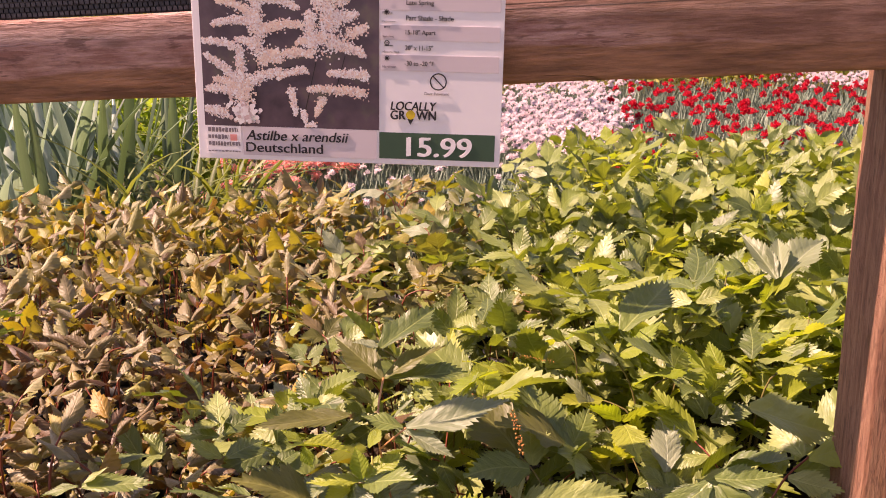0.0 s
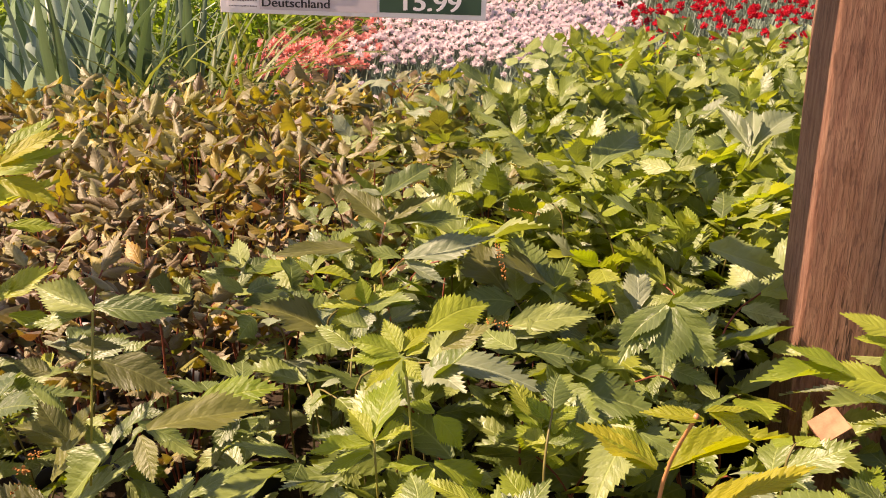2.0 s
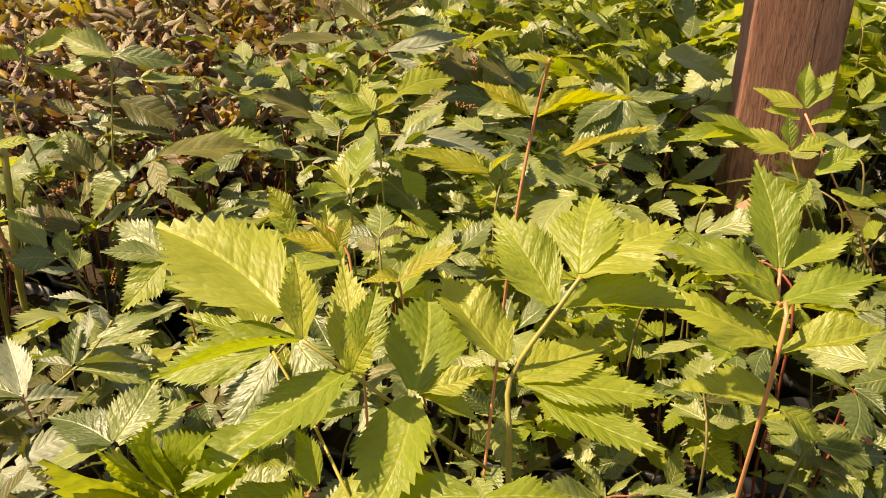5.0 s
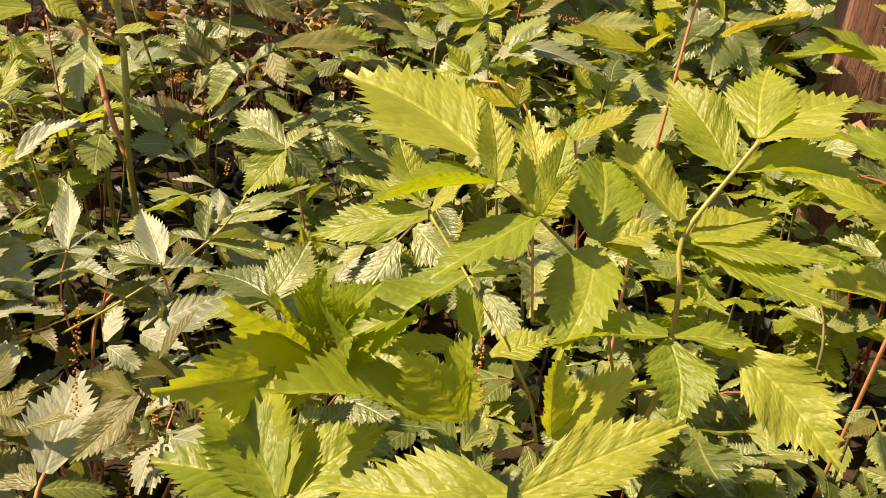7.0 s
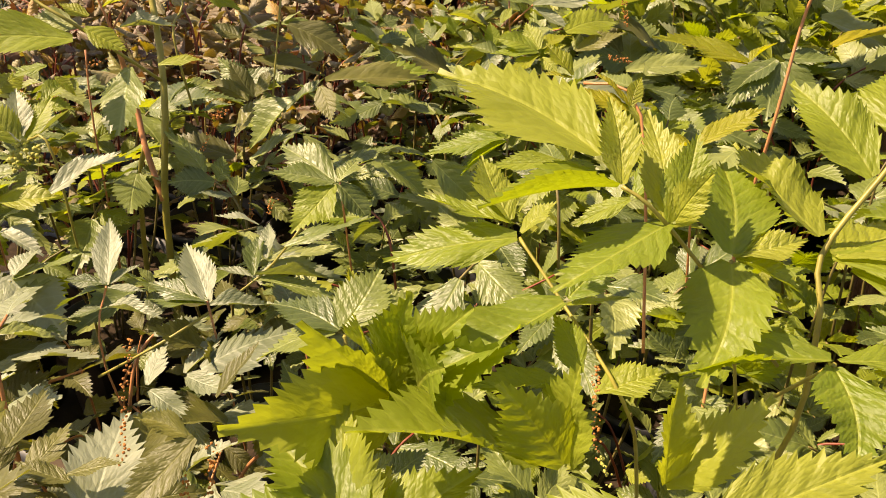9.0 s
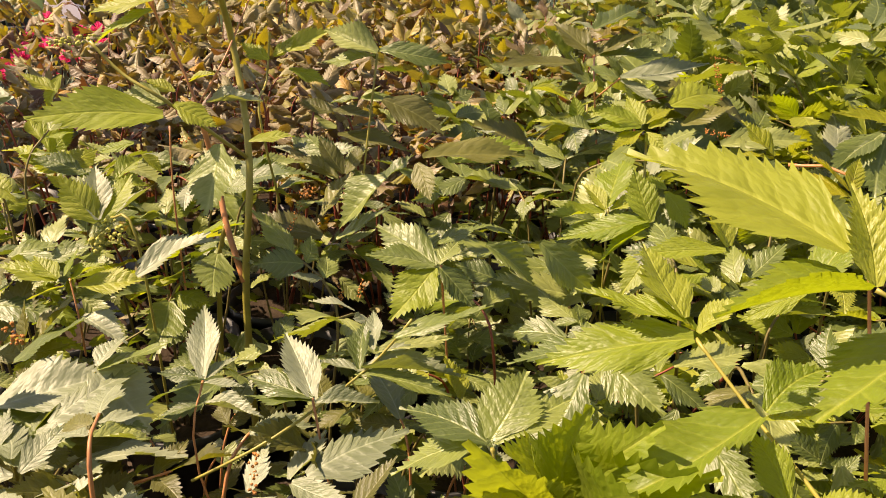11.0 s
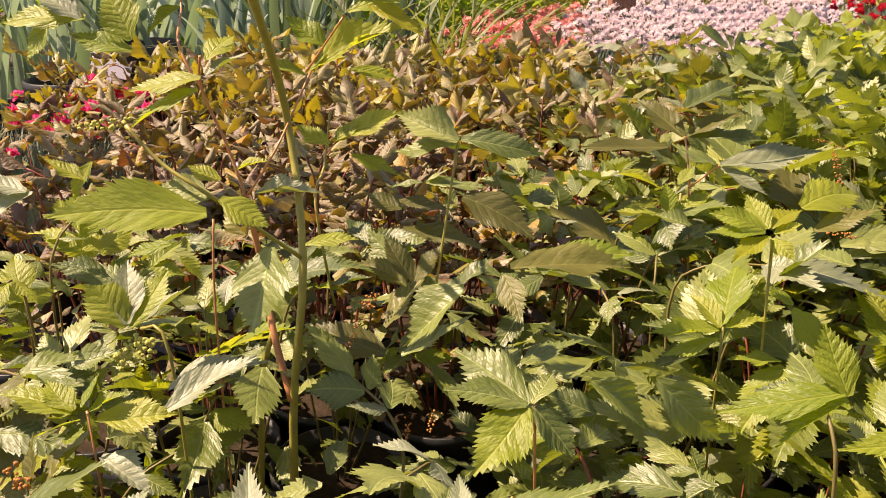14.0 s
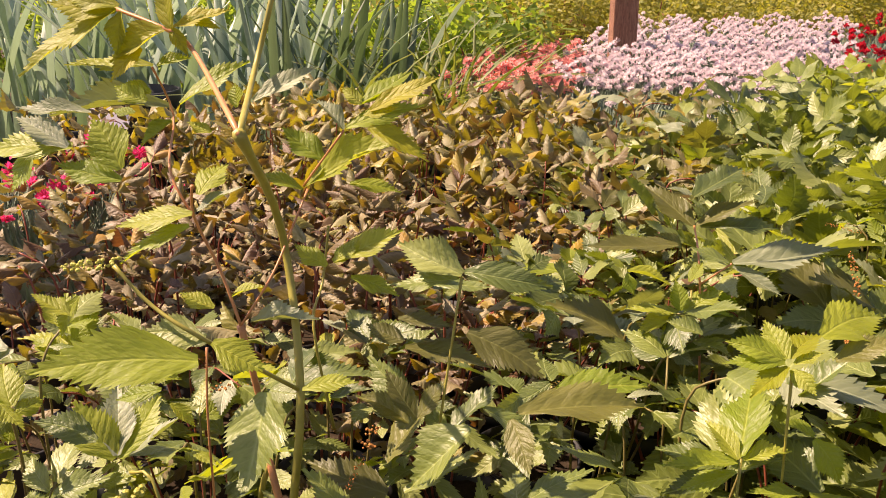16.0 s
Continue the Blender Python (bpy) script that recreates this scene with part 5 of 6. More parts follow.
blade(stems[1], HERO["pale"], (-0.418, 0.697, 0.716), (-0.374, 0.718, 0.742), 0.36)
blade(stems[3], HERO["young"], (-0.441, 0.649, 0.556), (-0.467, 0.645, 0.567), 0.50)
blade(stems[5], HERO["young"], (-0.428, 0.655, 0.564), (-0.407, 0.665, 0.575), 0.50)
blade(stems[3], HERO["pale"], (-0.411, 0.653, 0.545), (-0.364, 0.670, 0.554), 0.40)
blade(stems[6], HERO["young"], (-0.367, 0.709, 0.578), (-0.393, 0.708, 0.596), 0.45)
blade(stems[6], HERO["young"], (-0.362, 0.711, 0.581), (-0.314, 0.734, 0.610), 0.35)
blade(stems[6], HERO["young"], (-0.362, 0.711, 0.581), (-0.345, 0.722, 0.598), 0.60)
blade(stems[7], HERO["young"], (-0.347, 0.711, 0.569), (-0.308, 0.719, 0.560), 0.40)
blade(stems[9], HERO["young"], (-0.334, 0.579, 0.532), (-0.300, 0.592, 0.541), 0.40)
blade(stems[10], HERO["young"], (-0.521, 0.607, 0.429), (-0.556, 0.612, 0.472), 0.55)
blade(stems[10], HERO["pale"], (-0.520, 0.608, 0.431), (-0.538, 0.640, 0.476), 0.50)
blade(stems[10], HERO["young"], (-0.518, 0.608, 0.429), (-0.504, 0.646, 0.467), 0.50)
blade(stems[10], HERO["pale"], (-0.516, 0.608, 0.427), (-0.472, 0.631, 0.461), 0.45)
blade(stems[9], HERO["young"], (-0.522, 0.583, 0.567), (-0.552, 0.580, 0.583), 0.40)
blade(stems[9], HERO["young"], (-0.431, 0.553, 0.532), (-0.462, 0.543, 0.530), 0.35)
blade(stems[9], HERO["young"], (-0.424, 0.551, 0.523), (-0.406, 0.552, 0.509), 0.45)
blade(stems[9], HERO["young"], (-0.519, 0.589, 0.581), (-0.535, 0.575, 0.554), 0.35)
blade(stems[12], HERO["pale"], (-0.409, 0.498, 0.442), (-0.355, 0.524, 0.471), 0.40)
blade(stems[12], HERO["green"], (-0.444, 0.496, 0.522), (-0.483, 0.489, 0.533), 0.50)
blade(stems[9], HERO["pale"], (-0.492, 0.484, 0.587), (-0.525, 0.477, 0.592), 0.50)
blade(stems[9], HERO["pale"], (-0.488, 0.485, 0.586), (-0.519, 0.471, 0.573), 0.50)

hero = thing("astilbe_plant", (-0.036, 1.099, 0.128), "astilbe with one large pale leaf on a red stem", "plant", "potted foliage plants")
stems = []
stems.append(shoot(hero, STEM_RED, 0.0012, (-0.036, 1.099, 0.221), (-0.057, 0.999, 0.485), (-0.066, 1.099, 0.521)))
stems.append(shoot(hero, STEM_RED, 0.0010, (-0.057, 0.999, 0.485), (-0.027, 0.989, 0.515)))
blade(stems[0], HERO["dusk"], (-0.068, 1.099, 0.521), (-0.123, 1.131, 0.564), 0.45)
blade(stems[0], HERO["dusk"], (-0.065, 1.099, 0.521), (-0.000, 1.128, 0.553), 0.32)
blade(stems[0], HERO["green"], (-0.059, 1.101, 0.520), (0.026, 1.126, 0.524), 0.30)
blade(stems[0], HERO["dusk"], (-0.079, 1.087, 0.496), (-0.107, 1.085, 0.514), 0.50)
blade(stems[0], HERO["dusk"], (-0.083, 0.979, 0.534), (-0.170, 0.955, 0.534), 0.30)
blade(stems[1], HERO["pale"], (-0.026, 0.989, 0.515), (0.074, 1.022, 0.530), 0.34)
blade(stems[1], HERO["pale"], (-0.026, 0.988, 0.512), (0.022, 0.973, 0.493), 0.34)
blade(stems[1], HERO["green"], (-0.030, 0.988, 0.516), (-0.069, 0.982, 0.531), 0.50)
blade(stems[0], HERO["pale"], (-0.072, 1.110, 0.556), (-0.098, 1.106, 0.566), 0.50)
blade(stems[0], HERO["green"], (-0.069, 1.110, 0.554), (-0.016, 1.188, 0.580), 0.36)

hero = thing("astilbe_plant", (-0.065, 0.994, 0.128), "small astilbe with bright yellow-green young leaves", "plant", "potted foliage plants")
stems = []
stems.append(shoot(hero, STEM_GREEN, 0.0011, (0.019, 0.733, 0.216), (0.009, 0.733, 0.516)))
stems.append(shoot(hero, STEM_GREEN, 0.0010, (-0.065, 0.994, 0.199), (-0.065, 0.994, 0.479)))
blade(stems[0], HERO["young"], (0.029, 0.748, 0.542), (0.083, 0.799, 0.553), 0.45)
blade(stems[0], HERO["young"], (0.003, 0.734, 0.524), (-0.036, 0.729, 0.542), 0.45)
blade(stems[0], HERO["young"], (0.005, 0.735, 0.526), (-0.012, 0.759, 0.545), 0.50)
blade(stems[0], HERO["gold"], (0.007, 0.736, 0.526), (0.030, 0.770, 0.542), 0.50)
blade(stems[0], HERO["young"], (0.003, 0.734, 0.522), (-0.041, 0.722, 0.524), 0.40)
blade(stems[0], HERO["young"], (0.010, 0.735, 0.522), (0.030, 0.744, 0.530), 0.50)
blade(stems[0], HERO["gold"], (0.006, 0.733, 0.520), (-0.022, 0.701, 0.513), 0.40)
blade(stems[0], HERO["young"], (0.008, 0.733, 0.518), (0.023, 0.714, 0.512), 0.50)
blade(stems[0], HERO["dusk"], (0.041, 0.745, 0.524), (0.087, 0.763, 0.540), 0.45)
blade(stems[1], HERO["young"], (-0.077, 0.982, 0.456), (-0.126, 0.974, 0.470), 0.40)
blade(stems[1], HERO["young"], (-0.075, 0.984, 0.458), (-0.083, 0.992, 0.488), 0.55)
blade(stems[1], HERO["young"], (-0.072, 0.985, 0.458), (-0.035, 1.002, 0.479), 0.45)
blade(stems[1], HERO["young"], (-0.071, 0.984, 0.454), (-0.021, 0.999, 0.458), 0.40)
blade(stems[1], HERO["young"], (-0.080, 0.981, 0.453), (-0.123, 0.963, 0.435), 0.45)
blade(stems[1], HERO["young"], (-0.074, 0.982, 0.453), (-0.095, 0.964, 0.418), 0.45)
blade(stems[1], HERO["young"], (-0.137, 0.982, 0.502), (-0.153, 0.982, 0.517), 0.60)
blade(stems[1], HERO["young"], (-0.134, 0.982, 0.499), (-0.089, 0.992, 0.493), 0.45)
blade(stems[1], HERO["young"], (-0.134, 0.981, 0.497), (-0.126, 0.976, 0.476), 0.55)
blade(stems[1], HERO["young"], (-0.068, 0.996, 0.488), (-0.058, 1.006, 0.508), 0.55)

hero = thing("astilbe_plant", (-0.022, 0.720, 0.128), "astilbe with broad toothed yellow-green leaves over a dark gap", "plant", "potted foliage plants")
stems = []
stems.append(shoot(hero, STEM_RED, 0.0010, (-0.150, 0.596, 0.169), (-0.150, 0.536, 0.449)))
stems.append(shoot(hero, STEM_GREEN, 0.0010, (-0.022, 0.720, 0.162), (-0.022, 0.720, 0.442)))
blade(stems[0], HERO["green"], (-0.154, 0.535, 0.449), (-0.210, 0.560, 0.470), 0.45)
blade(stems[0], HERO["green"], (-0.155, 0.534, 0.449), (-0.208, 0.523, 0.458), 0.40)
blade(stems[0], HERO["young"], (-0.155, 0.534, 0.447), (-0.179, 0.486, 0.426), 0.55)
blade(stems[0], HERO["green"], (-0.152, 0.535, 0.448), (-0.119, 0.524, 0.423), 0.50)
blade(stems[0], HERO["green"], (-0.152, 0.535, 0.450), (-0.145, 0.564, 0.464), 0.55)
blade(stems[0], HERO["green"], (-0.115, 0.551, 0.465), (-0.072, 0.553, 0.436), 0.45)
blade(stems[0], HERO["green"], (-0.071, 0.564, 0.465), (-0.022, 0.564, 0.427), 0.45)
blade(stems[0], HERO["green"], (-0.115, 0.611, 0.405), (-0.150, 0.607, 0.421), 0.50)
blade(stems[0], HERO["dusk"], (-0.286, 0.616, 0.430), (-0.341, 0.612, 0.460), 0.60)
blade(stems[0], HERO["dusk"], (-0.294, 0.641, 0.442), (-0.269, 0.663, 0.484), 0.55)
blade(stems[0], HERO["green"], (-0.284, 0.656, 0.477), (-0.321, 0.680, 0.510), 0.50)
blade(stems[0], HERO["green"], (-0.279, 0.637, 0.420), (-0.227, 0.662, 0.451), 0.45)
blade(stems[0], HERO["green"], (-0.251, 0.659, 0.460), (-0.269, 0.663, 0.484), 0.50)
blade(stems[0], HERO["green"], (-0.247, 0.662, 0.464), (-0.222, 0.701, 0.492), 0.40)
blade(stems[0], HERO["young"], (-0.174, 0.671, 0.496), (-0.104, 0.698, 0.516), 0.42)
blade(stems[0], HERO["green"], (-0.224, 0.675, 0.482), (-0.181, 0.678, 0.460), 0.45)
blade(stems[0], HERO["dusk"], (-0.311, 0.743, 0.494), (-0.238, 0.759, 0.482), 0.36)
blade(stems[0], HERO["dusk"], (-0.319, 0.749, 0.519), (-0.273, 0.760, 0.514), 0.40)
blade(stems[1], HERO["green"], (-0.336, 0.901, 0.495), (-0.275, 0.916, 0.491), 0.40)
blade(stems[1], HERO["green"], (-0.339, 0.900, 0.495), (-0.372, 0.891, 0.494), 0.30)
blade(stems[1], HERO["green"], (-0.334, 0.903, 0.498), (-0.314, 0.912, 0.510), 0.40)
blade(stems[1], HERO["young"], (-0.023, 0.720, 0.443), (-0.019, 0.790, 0.482), 0.45)
blade(stems[1], HERO["young"], (-0.024, 0.719, 0.441), (-0.049, 0.741, 0.461), 0.45)
blade(stems[1], HERO["young"], (-0.020, 0.720, 0.441), (0.015, 0.732, 0.449), 0.45)
blade(stems[1], HERO["young"], (-0.025, 0.718, 0.439), (-0.079, 0.703, 0.441), 0.36)
blade(stems[1], HERO["young"], (-0.025, 0.715, 0.432), (-0.067, 0.699, 0.419), 0.40)
blade(stems[1], HERO["young"], (0.031, 0.723, 0.410), (-0.003, 0.672, 0.387), 0.50)
blade(stems[1], HERO["young"], (0.033, 0.725, 0.414), (0.094, 0.733, 0.390), 0.40)
blade(stems[1], HERO["young"], (0.028, 0.723, 0.414), (-0.013, 0.714, 0.419), 0.40)
blade(stems[1], HERO["young"], (0.051, 0.710, 0.359), (0.010, 0.673, 0.351), 0.50)
blade(stems[1], HERO["young"], (0.054, 0.711, 0.361), (0.097, 0.728, 0.375), 0.45)
blade(stems[1], HERO["young"], (0.033, 0.741, 0.459), (0.009, 0.738, 0.470), 0.50)
blade(stems[1], HERO["young"], (0.033, 0.740, 0.456), (0.059, 0.735, 0.423), 0.50)

hero = thing("astilbe_plant", (-0.385, 0.398, 0.128), "astilbe with large lobed leaves, pale sheen put in their colour", "plant", "potted foliage plants")
stems = []
stems.append(shoot(hero, STEM_GREEN, 0.0011, (-0.455, 0.363, 0.309), (-0.440, 0.345, 0.392)))
stems.append(shoot(hero, STEM_GREEN, 0.0010, (-0.385, 0.398, 0.295), (-0.379, 0.379, 0.409)))
stems.append(shoot(hero, STEM_RED, 0.0008, (-0.445, 0.457, 0.370), (-0.429, 0.437, 0.419), (-0.438, 0.446, 0.449)))
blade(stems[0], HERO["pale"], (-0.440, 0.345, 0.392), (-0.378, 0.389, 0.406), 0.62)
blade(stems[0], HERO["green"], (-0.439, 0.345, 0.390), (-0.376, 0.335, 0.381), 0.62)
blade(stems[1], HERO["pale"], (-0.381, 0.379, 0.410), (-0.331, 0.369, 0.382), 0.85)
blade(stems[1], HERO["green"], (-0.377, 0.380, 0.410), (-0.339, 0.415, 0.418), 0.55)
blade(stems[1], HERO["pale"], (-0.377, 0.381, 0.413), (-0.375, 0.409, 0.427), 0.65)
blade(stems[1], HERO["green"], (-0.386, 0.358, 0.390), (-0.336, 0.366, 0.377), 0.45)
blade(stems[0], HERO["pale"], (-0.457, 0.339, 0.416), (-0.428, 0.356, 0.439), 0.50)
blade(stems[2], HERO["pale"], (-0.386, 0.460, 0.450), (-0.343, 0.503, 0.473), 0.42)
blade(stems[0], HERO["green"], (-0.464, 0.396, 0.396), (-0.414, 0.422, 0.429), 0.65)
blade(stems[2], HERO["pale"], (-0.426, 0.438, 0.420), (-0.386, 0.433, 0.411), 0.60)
blade(stems[2], HERO["young"], (-0.448, 0.443, 0.447), (-0.497, 0.437, 0.463), 0.42)
blade(stems[2], HERO["young"], (-0.447, 0.444, 0.449), (-0.473, 0.454, 0.462), 0.55)
blade(stems[2], HERO["young"], (-0.442, 0.446, 0.451), (-0.440, 0.464, 0.466), 0.60)
blade(stems[2], HERO["young"], (-0.438, 0.445, 0.447), (-0.416, 0.457, 0.461), 0.50)
blade(stems[2], HERO["young"], (-0.431, 0.446, 0.443), (-0.384, 0.461, 0.452), 0.45)
blade(stems[2], HERO["young"], (-0.442, 0.443, 0.443), (-0.463, 0.425, 0.439), 0.45)
blade(stems[2], HERO["green"], (-0.424, 0.443, 0.431), (-0.396, 0.455, 0.443), 0.50)

hero = thing("astilbe_plant", (-0.254, 0.633, 0.128), "astilbe with green leaflets, some coloured darker for dappled shade", "plant", "potted foliage plants")
stems = []
stems.append(shoot(hero, STEM_GREEN, 0.0010, (-0.254, 0.633, 0.445), (-0.238, 0.661, 0.598)))
blade(stems[0], HERO["green"], (-0.238, 0.661, 0.599), (-0.286, 0.665, 0.622), 0.50)
blade(stems[0], HERO["green"], (-0.236, 0.662, 0.601), (-0.175, 0.669, 0.601), 0.35)
blade(stems[0], HERO["green"], (-0.240, 0.660, 0.596), (-0.291, 0.652, 0.589), 0.35)
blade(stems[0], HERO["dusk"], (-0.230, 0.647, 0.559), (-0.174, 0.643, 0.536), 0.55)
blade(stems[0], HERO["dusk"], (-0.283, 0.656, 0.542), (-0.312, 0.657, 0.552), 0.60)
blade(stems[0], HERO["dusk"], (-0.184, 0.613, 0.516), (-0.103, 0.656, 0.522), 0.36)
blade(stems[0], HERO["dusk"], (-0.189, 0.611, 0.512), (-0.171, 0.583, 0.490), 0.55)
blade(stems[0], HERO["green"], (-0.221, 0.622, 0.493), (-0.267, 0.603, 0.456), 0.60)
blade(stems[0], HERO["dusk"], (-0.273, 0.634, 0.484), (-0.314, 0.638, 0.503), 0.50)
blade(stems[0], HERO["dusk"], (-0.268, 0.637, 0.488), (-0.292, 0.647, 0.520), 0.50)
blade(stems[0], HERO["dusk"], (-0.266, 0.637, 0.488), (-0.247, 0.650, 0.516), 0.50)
blade(stems[0], HERO["gold"], (-0.327, 0.716, 0.709), (-0.277, 0.731, 0.733), 0.36)
blade(stems[0], HERO["gold"], (-0.327, 0.711, 0.696), (-0.279, 0.709, 0.678), 0.40)
blade(stems[0], HERO["gold"], (-0.332, 0.714, 0.705), (-0.308, 0.720, 0.713), 0.50)
blade(stems[0], HERO["green"], (-0.054, 0.881, 0.477), (-0.085, 0.883, 0.490), 0.50)
blade(stems[0], HERO["green"], (0.098, 0.941, 0.450), (0.191, 0.957, 0.467), 0.36)
blade(stems[0], HERO["pale"], (0.101, 0.936, 0.438), (0.162, 0.949, 0.454), 0.40)
blade(stems[0], HERO["green"], (0.190, 0.922, 0.377), (0.192, 0.939, 0.420), 0.50)
blade(stems[0], HERO["green"], (0.284, 0.966, 0.466), (0.269, 0.912, 0.414), 0.60)
blade(stems[0], HERO["green"], (0.286, 0.966, 0.466), (0.329, 0.930, 0.417), 0.50)
blade(stems[0], HERO["green"], (0.280, 0.966, 0.466), (0.228, 0.932, 0.449), 0.50)
blade(stems[0], HERO["green"], (0.285, 0.969, 0.472), (0.349, 0.976, 0.473), 0.45)
blade(stems[0], HERO["green"], (0.278, 0.967, 0.469), (0.225, 0.921, 0.420), 0.45)
blade(stems[0], HERO["green"], (-0.030, 0.753, 0.418), (-0.040, 0.812, 0.460), 0.50)
blade(stems[0], HERO["green"], (-0.033, 0.751, 0.413), (-0.085, 0.750, 0.425), 0.40)
blade(stems[0], HERO["green"], (-0.030, 0.749, 0.408), (0.014, 0.761, 0.427), 0.40)
blade(stems[0], HERO["green"], (-0.030, 0.747, 0.403), (-0.079, 0.739, 0.394), 0.40)
blade(stems[0], HERO["green"], (0.047, 0.754, 0.400), (-0.004, 0.792, 0.427), 0.50)
blade(stems[0], HERO["green"], (0.190, 0.966, 0.631), (0.242, 1.041, 0.670), 0.40)
blade(stems[0], HERO["green"], (0.343, 1.071, 0.499), (0.434, 1.072, 0.476), 0.60)
blade(stems[0], HERO["pale"], (0.459, 1.392, 0.544), (0.424, 1.452, 0.598), 0.40)
blade(stems[0], HERO["pale"], (0.463, 1.393, 0.546), (0.473, 1.455, 0.593), 0.40)
blade(stems[0], HERO["pale"], (0.468, 1.393, 0.544), (0.540, 1.462, 0.591), 0.40)


def bud_spike(stem, a, b, r, material, seed, name="seed_spike"):
    """A knobbly spent flower spike or a tight cluster of buds along a line."""
    rng = random.Random(seed)
    base = stem.parent.matrix_basis.translation
    a, b = Vector(a) - base, Vector(b) - base
    bm = bmesh.new()
    n = max(14, int((b - a).length / 0.0009))
    for i in range(n):
        q = bmesh.ops.create_icosphere(bm, subdivisions=1, radius=r * rng.uniform(0.22, 0.48))
        off = a.lerp(b, i / n) + Vector((rng.uniform(-1, 1), rng.uniform(-1, 1), rng.uniform(-1, 1))) * r * 0.95
        bmesh.ops.translate(bm, verts=q["verts"], vec=off)
    return part(name, bm, material, stem)


bud_spike(stems[0], (-0.160, 0.196, 0.504), (-0.153, 0.161, 0.450), 0.0022, BUD, 0)
bud_spike(stems[0], (-0.109, 0.175, 0.458), (-0.106, 0.152, 0.423), 0.0026, BUD, 1)
bud_spike(stems[0], (0.082, 0.175, 0.536), (0.086, 0.154, 0.503), 0.0018, BUD, 2)
bud_spike(stems[0], (-0.120, 0.164, 0.445), (-0.117, 0.140, 0.406), 0.0022, BUD, 3)
bud_spike(stems[0], (0.084, 0.975, 0.541), (0.094, 0.960, 0.502), 0.0030, BUD, 4)
bud_spike(stems[0], (0.074, 0.895, 0.479), (0.102, 0.897, 0.475), 0.0030, BUD, 5)
bud_spike(stems[0], (-0.434, 0.480, 0.470), (-0.420, 0.490, 0.487), 0.0045, BUD_PALE, 6, "bud_head")
bud_spike(stems[0], (-0.310, 0.636, 0.442), (-0.306, 0.632, 0.427), 0.0030, BUD, 7)
bud_spike(stems[0], (-0.252, 0.565, 0.384), (-0.253, 0.571, 0.400), 0.0030, BUD, 8)
bud_spike(stems[0], (-0.236, 0.573, 0.392), (-0.231, 0.579, 0.407), 0.0030, BUD, 9)
bud_spike(stems[0], (-0.312, 0.644, 0.464), (-0.301, 0.648, 0.469), 0.0030, BUD, 10)
bud_spike(stems[0], (-0.506, 0.561, 0.616), (-0.467, 0.572, 0.618), 0.0040, BUD_PALE, 11, "bud_head")
bud_spike(stems[0], (-0.398, 0.562, 0.532), (-0.379, 0.568, 0.536), 0.0026, BUD, 12)
bud_spike(stems[0], (0.093, 1.201, 0.506), (0.135, 1.202, 0.498), 0.0020, BUD, 13)
bud_spike(stems[0], (-0.306, 0.612, 0.473), (-0.293, 0.615, 0.475), 0.0040, BUD, 14)
bud_spike(stems[0], (-0.311, 0.597, 0.442), (-0.301, 0.609, 0.466), 0.0020, BUD, 15)
bud_spike(stems[0], (0.093, 0.148, 0.492), (0.088, 0.155, 0.503), 0.0022, BUD_PALE, 16, "bud_head")
bud_spike(stems[0], (-0.471, 0.523, 0.441), (-0.443, 0.536, 0.456), 0.0062, BUD_PALE, 17, "bud_head")
bud_spike(stems[0], (-0.486, 0.419, 0.413), (-0.470, 0.418, 0.399), 0.0050, BUD, 18)


for x, y, size in ((-2.14, 2.62, 1.9), (-1.74, 2.45, 1.6), (-1.46, 2.60, 1.6)):
    big = nursery_pot(x, y, size, "large round black plastic nursery pot")
    if y < 2.5:
        big.matrix_basis = pose(x, y, 0) @ Matrix.Diagonal((size, size, 2.95, 1))
tag = thing("plant_label", pose(-1.75, 2.285, 0.325, -20, 12, 16), "white plastic plant label leaning on a black pot", "label")
part("label_card", box_bm(bmesh.new(), (-0.06, 0, 0.03), (0.06, 0.002, 0.10), 0.0008, 1), PAPER, tag)
part("label_stake", box_bm(bmesh.new(), (-0.008, 0.0005, -0.03), (0.008, 0.0015, 0.032)), PAPER, tag)


# ---- iris and daylily clumps behind the bed ----
def sword_mesh(seed, width, lean, n=9):
    """A long sword-shaped blade of length 1 along +z, folded along its middle and arching towards +x."""
    rng = random.Random(seed)
    bm = bmesh.new()
    uv = bm.loops.layers.uv.new("UVMap")
    rows = []
    for i in range(n):
        s = i / (n - 1)
        w = width * 0.5 * (0.75 + 0.5 * s if s < 0.5 else 1.0) * (1 - max(0, (s - 0.55) / 0.45) ** 1.7)
        x, z = lean * s ** 2.2, s - 0.35 * lean * s ** 3
        rows.append([bm.verts.new((x + off, k * w, z)) for k, off in ((-1, 0.004), (0, -0.004), (1, 0.004))])
    for i in range(n - 1):
        for k in range(2):
            f = bm.faces.new((rows[i][k], rows[i][k + 1], rows[i + 1][k + 1], rows[i + 1][k]))
            f.smooth = True
            for lp, (a, b) in zip(f.loops, ((i, k), (i, k + 1), (i + 1, k + 1), (i + 1, k))):
                lp[uv].uv = (0.5 * b, a / (n - 1))
    return bm


SWORDS = [mesh_of("blade", sword_mesh(60 + i, 0.042, 0.04 + 0.10 * i), IRIS) for i in range(5)]
SWORDS_SUNLIT = [mesh_of("blade", sword_mesh(80 + i, 0.056, 0.06 + 0.10 * i), IRIS_SUNLIT) for i in range(4)]
STRAPS = [mesh_of("blade", sword_mesh(70 + i, 0.026, 0.25 + 0.16 * i), FRESH) for i in range(5)]


